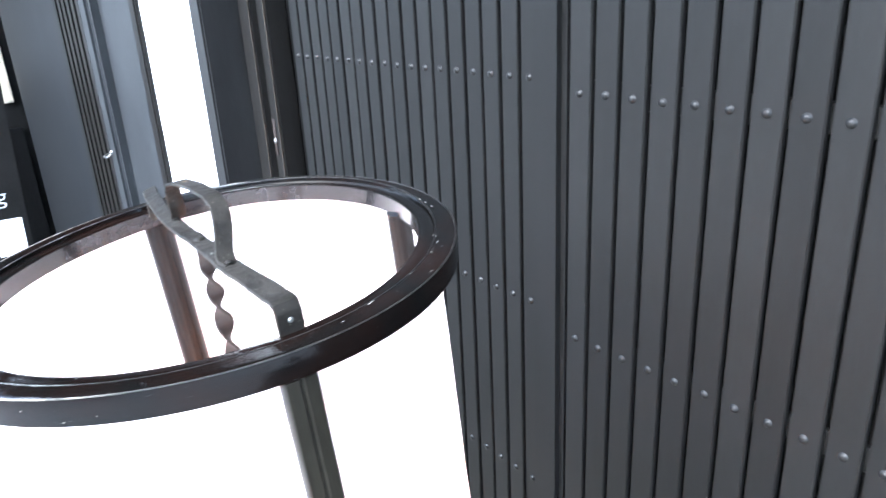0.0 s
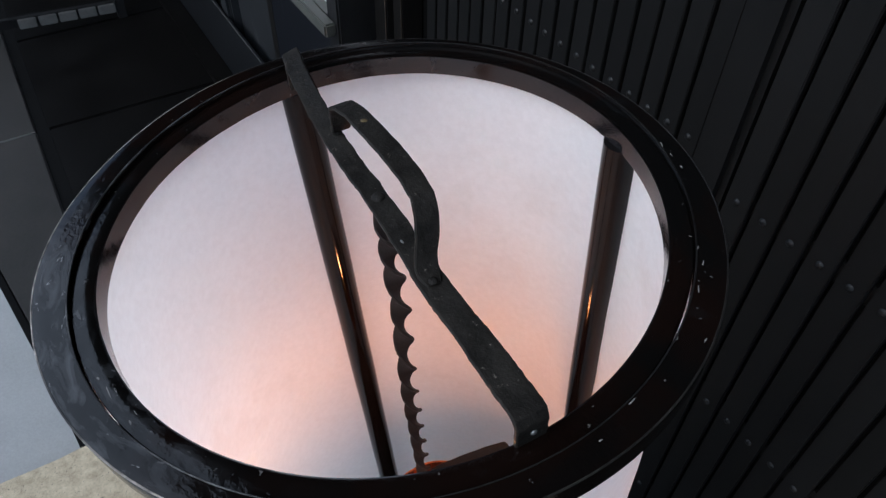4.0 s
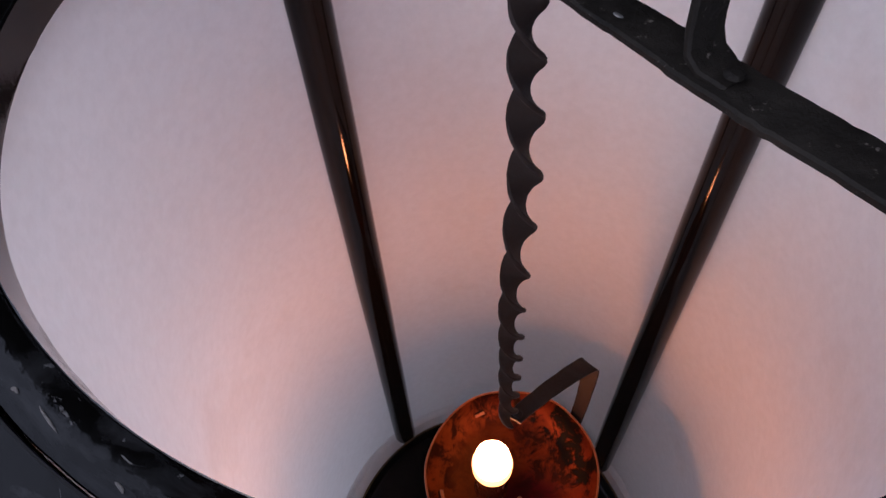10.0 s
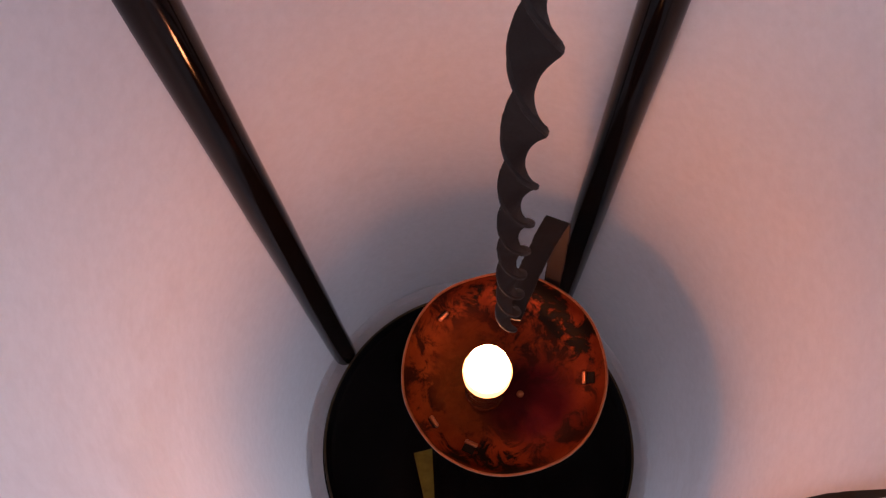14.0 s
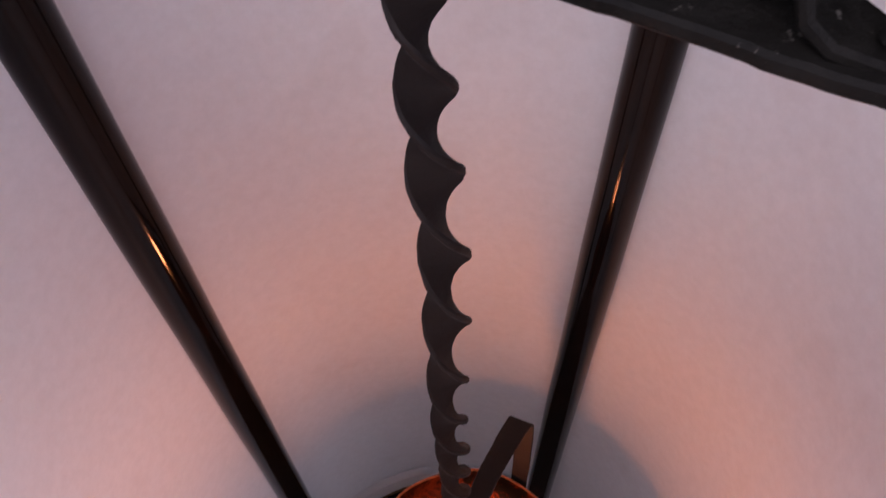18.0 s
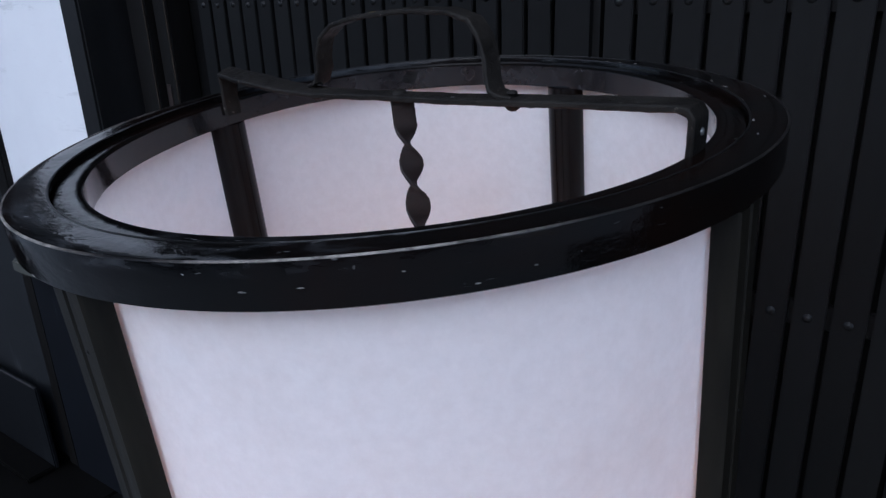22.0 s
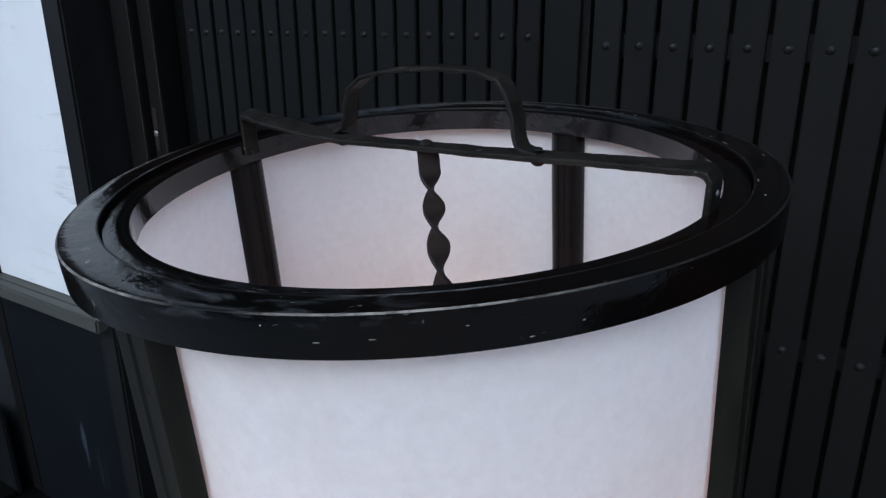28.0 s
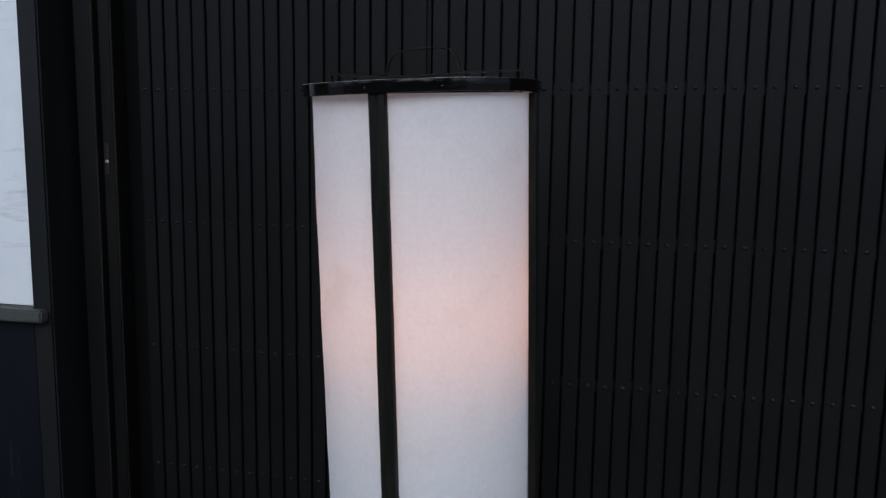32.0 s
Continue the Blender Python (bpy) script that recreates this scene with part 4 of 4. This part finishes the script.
    part("paper_hem", lathe([(0.1377, -0.5862), (0.1468, -0.5852), (0.1488, -0.5820), (0.1494, -0.5740), (0.1498, -0.5740), (0.1494, -0.5826), (0.1472, -0.5866), (0.1377, -0.5874)], 96, 0.0003, 5.0, True, (0.0022, -0.0058)), PAPER, lan, "white paper hem pasted round the floor")
    foot = lathe([(0.0, -0.6195), (0.1590, -0.6195), (0.1605, -0.6220), (0.1605, -0.6420), (0.1570, -0.6480), (0.1570, -0.8900), (0.1620, -0.8960), (0.1630, BASE_Z), (0.1500, BASE_Z), (0.1460, -0.9000), (0.1460, -0.6480), (0.0, -0.6400)], 128, 0.0004, 8.0, False)
    # yellow reflection in the glossy tray, laid on as a coloured strip
    smear, row = bmesh.new(), []
    for k in range(14):
        u = k / 13
        x, y = -0.0452 + 0.0080 * u, -0.0136 - 0.0480 * u
        half = 0.0098 * (1 - 0.55 * u) * (0.85 + 0.6 * mnoise.noise((u * 13, 2.0, 0.0)))
        row.append([smear.verts.new((x - half, y - 0.25 * half, -0.5908)), smear.verts.new((x + half, y + 0.25 * half, -0.5908))])
    for p, q in zip(row, row[1:]):
        smear.faces.new((p[0], p[1], q[1], q[0]))
    part("painted_reflection", smear, YELLOW_GLINT, lan, "painted yellow reflection on the tray floor")
    inv = LAN.inverted()
    for v in foot.verts:
        if v.co.z < BASE_Z + 0.01:
            w = LAN @ v.co
            v.co = inv @ Vector((w.x, w.y, STONE_TOP))
    part("foot_drum", foot, LACQUER, lan, "black lacquered foot of the lantern")


lantern()


# ---------------------------------------------------------------- the oil dish that hangs from the rod, and its bulb
def oil_dish():
    tip = Matrix(((1, 0, -0.0744, 0), (0, 1, -0.0363, 0), (0.0744, 0.0363, 1, 0), (0, 0, 0, 1)))
    hung = LAN @ Matrix.Translation((0.0134, -0.0033, -0.3299)) @ tip @ Matrix.Translation((-0.0111, 0.0035, 0.3248))
    dish = thing("oil_dish", hung, "tarnished copper oil dish hanging from the twisted rod", "dish")
    c = (0.0111, -0.0035)
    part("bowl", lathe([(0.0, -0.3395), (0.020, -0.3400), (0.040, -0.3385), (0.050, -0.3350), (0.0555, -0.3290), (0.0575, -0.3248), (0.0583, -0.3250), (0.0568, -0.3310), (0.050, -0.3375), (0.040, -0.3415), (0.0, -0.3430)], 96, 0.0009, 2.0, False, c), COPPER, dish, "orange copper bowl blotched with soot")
    arm = [(0.0445, 0.0480, -0.3335), (0.0452, 0.0515, -0.3280), (0.0458, 0.0580, -0.3100), (0.0455, 0.0655, -0.2930), (0.0445, 0.0690, -0.2835), (0.0425, 0.0665, -0.2770), (0.0340, 0.0490, -0.2640), (0.0235, 0.0245, -0.2480), (0.0165, 0.0060, -0.2360), (0.0145, 0.0000, -0.2325), (0.0138, -0.0045, -0.2318)]
    arm = [hung.inverted() @ LAN @ (Vector(p) + Vector((-0.0012, -0.0005, -0.0018))) for p in arm]
    part("hanger", ribbon(arm, (0.92, -0.38, 0.0), [0.0100, 0.0100, 0.0104, 0.0118, 0.0132, 0.0135, 0.0122, 0.0108, 0.0100, 0.0096, 0.0070], 0.0016, 0.0003, 5.0), RUST, dish, "brown strap that hooks onto the rod")
    turn = hung.inverted() @ LAN @ Matrix.Translation((0.0128, -0.0010, -0.2333))
    part("rivet", dome(0.0030, 0.0016, turn), RUST, dish)
    # thin ring of brighter copper paints the gloss along the rim
    part("rim", lathe([(0.0571, -0.3252), (0.0575, -0.3243), (0.0582, -0.3243), (0.0586, -0.3252), (0.0578, -0.3258)], 96, 0.0009, 2.0, True, c), COPPER_BRIGHT, dish, "copper rim with its gloss line put into the colour")
    for a, r in ((136, 0.0495), (-4, 0.0465), (-115, 0.0445), (-145, 0.0490)):
        q = Vector((c[0], c[1], 0)) + polar(a, r)
        m = Matrix.Translation((q.x, q.y, -0.3352)) @ Matrix.Rotation(radians(a), 4, "Z") @ Matrix.Rotation(radians(-24), 4, "Y")
        tab = block(-0.0011, 0.0011, -0.0036, 0.0036, 0.0, 0.0016, 0.0004, 1)
        bmesh.ops.transform(tab, matrix=m, verts=tab.verts)
        part("clip", tab, COPPER_BRIGHT, dish, "small folded copper clip")
        # thin dark square on the outer side of each clip
        square_bm = block(0.0014, 0.0060, -0.0034, 0.0034, 0.0, 0.0006, 0.0002, 1)
        bmesh.ops.transform(square_bm, matrix=m, verts=square_bm.verts)
        part("dark_mark", square_bm, MARK_BLACK, dish, "dark square beside the clip")
    part("screw", dome(0.0022, 0.0014, Matrix.Translation((0.0205, -0.0151, -0.3398)), 12, 3), COPPER_BRIGHT, dish)
    lamp = thing("lamp_bulb", LAN @ Matrix.Translation((-0.0010, -0.0008, -0.0018)), "small warm glowing bulb standing in the copper dish", "bulb")
    b = (0.0043, -0.0128)
    part("glass", lathe([(0.0112, -0.3003), (0.0126, -0.2990), (0.0129, -0.2915), (0.0121, -0.2897), (0.0, -0.2896)], 40, 0.0, 0.0, False, b), BULB_GLASS, lamp, "amber-glowing glass collar")
    part("glow_top", lathe([(0.0108, -0.2894), (0.0110, -0.2860), (0.0106, -0.2800), (0.0086, -0.2768), (0.0, -0.2755)], 40, 0.0, 0.0, False, b), BULB, lamp, "glowing frosted top")
    part("stem", lathe([(0.0115, -0.3400), (0.0098, -0.3370), (0.0098, -0.3030), (0.0105, -0.3003), (0.0, -0.3003)], 40, 0.0, 0.0, False, b), AMBER, lamp)


oil_dish()


# ---------------------------------------------------------------- chalkboard sign
def writing(text, size, m, material, parent, name="lettering", spacing=1.0, align="RIGHT"):
    cu = bpy.data.curves.new("t", "FONT")
    cu.body, cu.size, cu.align_x, cu.space_character, cu.extrude = text, size, align, spacing, 0.0004
    cu.offset = -0.0011 * size / 0.08
    cu.shear = 0.10
    tmp = bpy.data.objects.new("t", cu)
    scene.collection.objects.link(tmp)
    bpy.context.view_layer.update()
    me = bpy.data.meshes.new_from_object(tmp.evaluated_get(bpy.context.evaluated_depsgraph_get()))
    bpy.data.objects.remove(tmp)
    me.materials.clear()
    me.materials.append(material)
    me.transform(m)
    ob = new(name, me)
    ob.parent = parent
    return ob


def chalk_sign():
    sx = -2.30
    lean = Matrix.Translation((0, -0.003, 0.0025)) @ Matrix.Rotation(radians(-2.87), 4, "X")
    sign = thing("chalkboard_sign", lean, "black chalkboard sign with white hand lettering on a stand", "sign")
    part("board", block(sx - 0.02, sx, -0.36, 0.178, -0.14, 0.668, 0.003), CHALKBOARD, sign)
    for y in (-0.33, 0.17):
        part("leg", block(sx - 0.03, sx + 0.0, y - 0.014, y + 0.014, GROUND - 0.060, -0.141, 0.002), GREY_FRAME, sign)
        part("foot", block(sx - 0.16, sx + 0.10, y - 0.013, y + 0.013, GROUND - 0.080, GROUND - 0.050, 0.002), GREY_FRAME, sign)
    part("rail", block(sx - 0.025, sx - 0.005, -0.315, 0.155, -0.268, -0.238, 0.002), GREY_FRAME, sign)
    for k in range(5):
        part("pale_slat", block(sx - 0.0045, sx + 0.0035, 0.152 - 0.062 * (k + 1) + 0.007, 0.152 - 0.062 * k, -0.272, -0.240, 0.002), PALE_SLAT, sign, "pale worn slat on the lower rail")
    face = Matrix.Translation((sx + 0.0005, 0, 0)) @ Matrix(((0, 0, 1, 0), (1, 0, 0, 0), (0, 1, 0, 0), (0, 0, 0, 1)))
    for word, y, z in (("Japanese", 0.127, 0.494), ("antique", 0.121, 0.365), ("lighting", 0.125, 0.232), ("shop", 0.054, 0.086)):
        writing(word, 0.073, face @ Matrix.Translation((y, z, 0)), CHALK, sign, spacing=1.12)
    for name, y0, y1, z0, z1 in (("notice", -0.020, 0.074, 0.538, 0.662), ("notice", 0.072, 0.158, 0.048, 0.175)):
        n = part(name, block(sx + 0.0008, sx + 0.0016, y0, y1, z0, z1, 0.0), NOTE, sign, "pinned paper notice", smooth=False)
        for py in (y0 + 0.006, y1 - 0.006):
            part("pin", dome(0.003, 0.003, Matrix.Translation((sx + 0.0016, py, z1 - 0.006)) @ Matrix.Rotation(radians(90), 4, "Y"), 8, 2), INK, n)
        if z0 > 0.3:
            for k, ch in enumerate("大正十五年"):
                writing(ch, 0.021, Matrix.Translation((0.0014, 0, 0)) @ face @ Matrix.Translation((0.030, 0.632 - 0.022 * k, 0)), INK, n, align="CENTER")
            for k in range(4):
                part("bar", block(sx + 0.0017, sx + 0.0021, 0.050, 0.064, 0.624 - 0.022 * k, 0.638 - 0.022 * k, 0.0), INK, n, smooth=False)
        else:
            for k in range(4):
                for y in (0.082, 0.107, 0.130):
                    part("bar", block(sx + 0.0017, sx + 0.0021, y, y + 0.013, 0.062 + 0.028 * k, 0.071 + 0.028 * k, 0.0), PINK_INK, n, smooth=False)


chalk_sign()
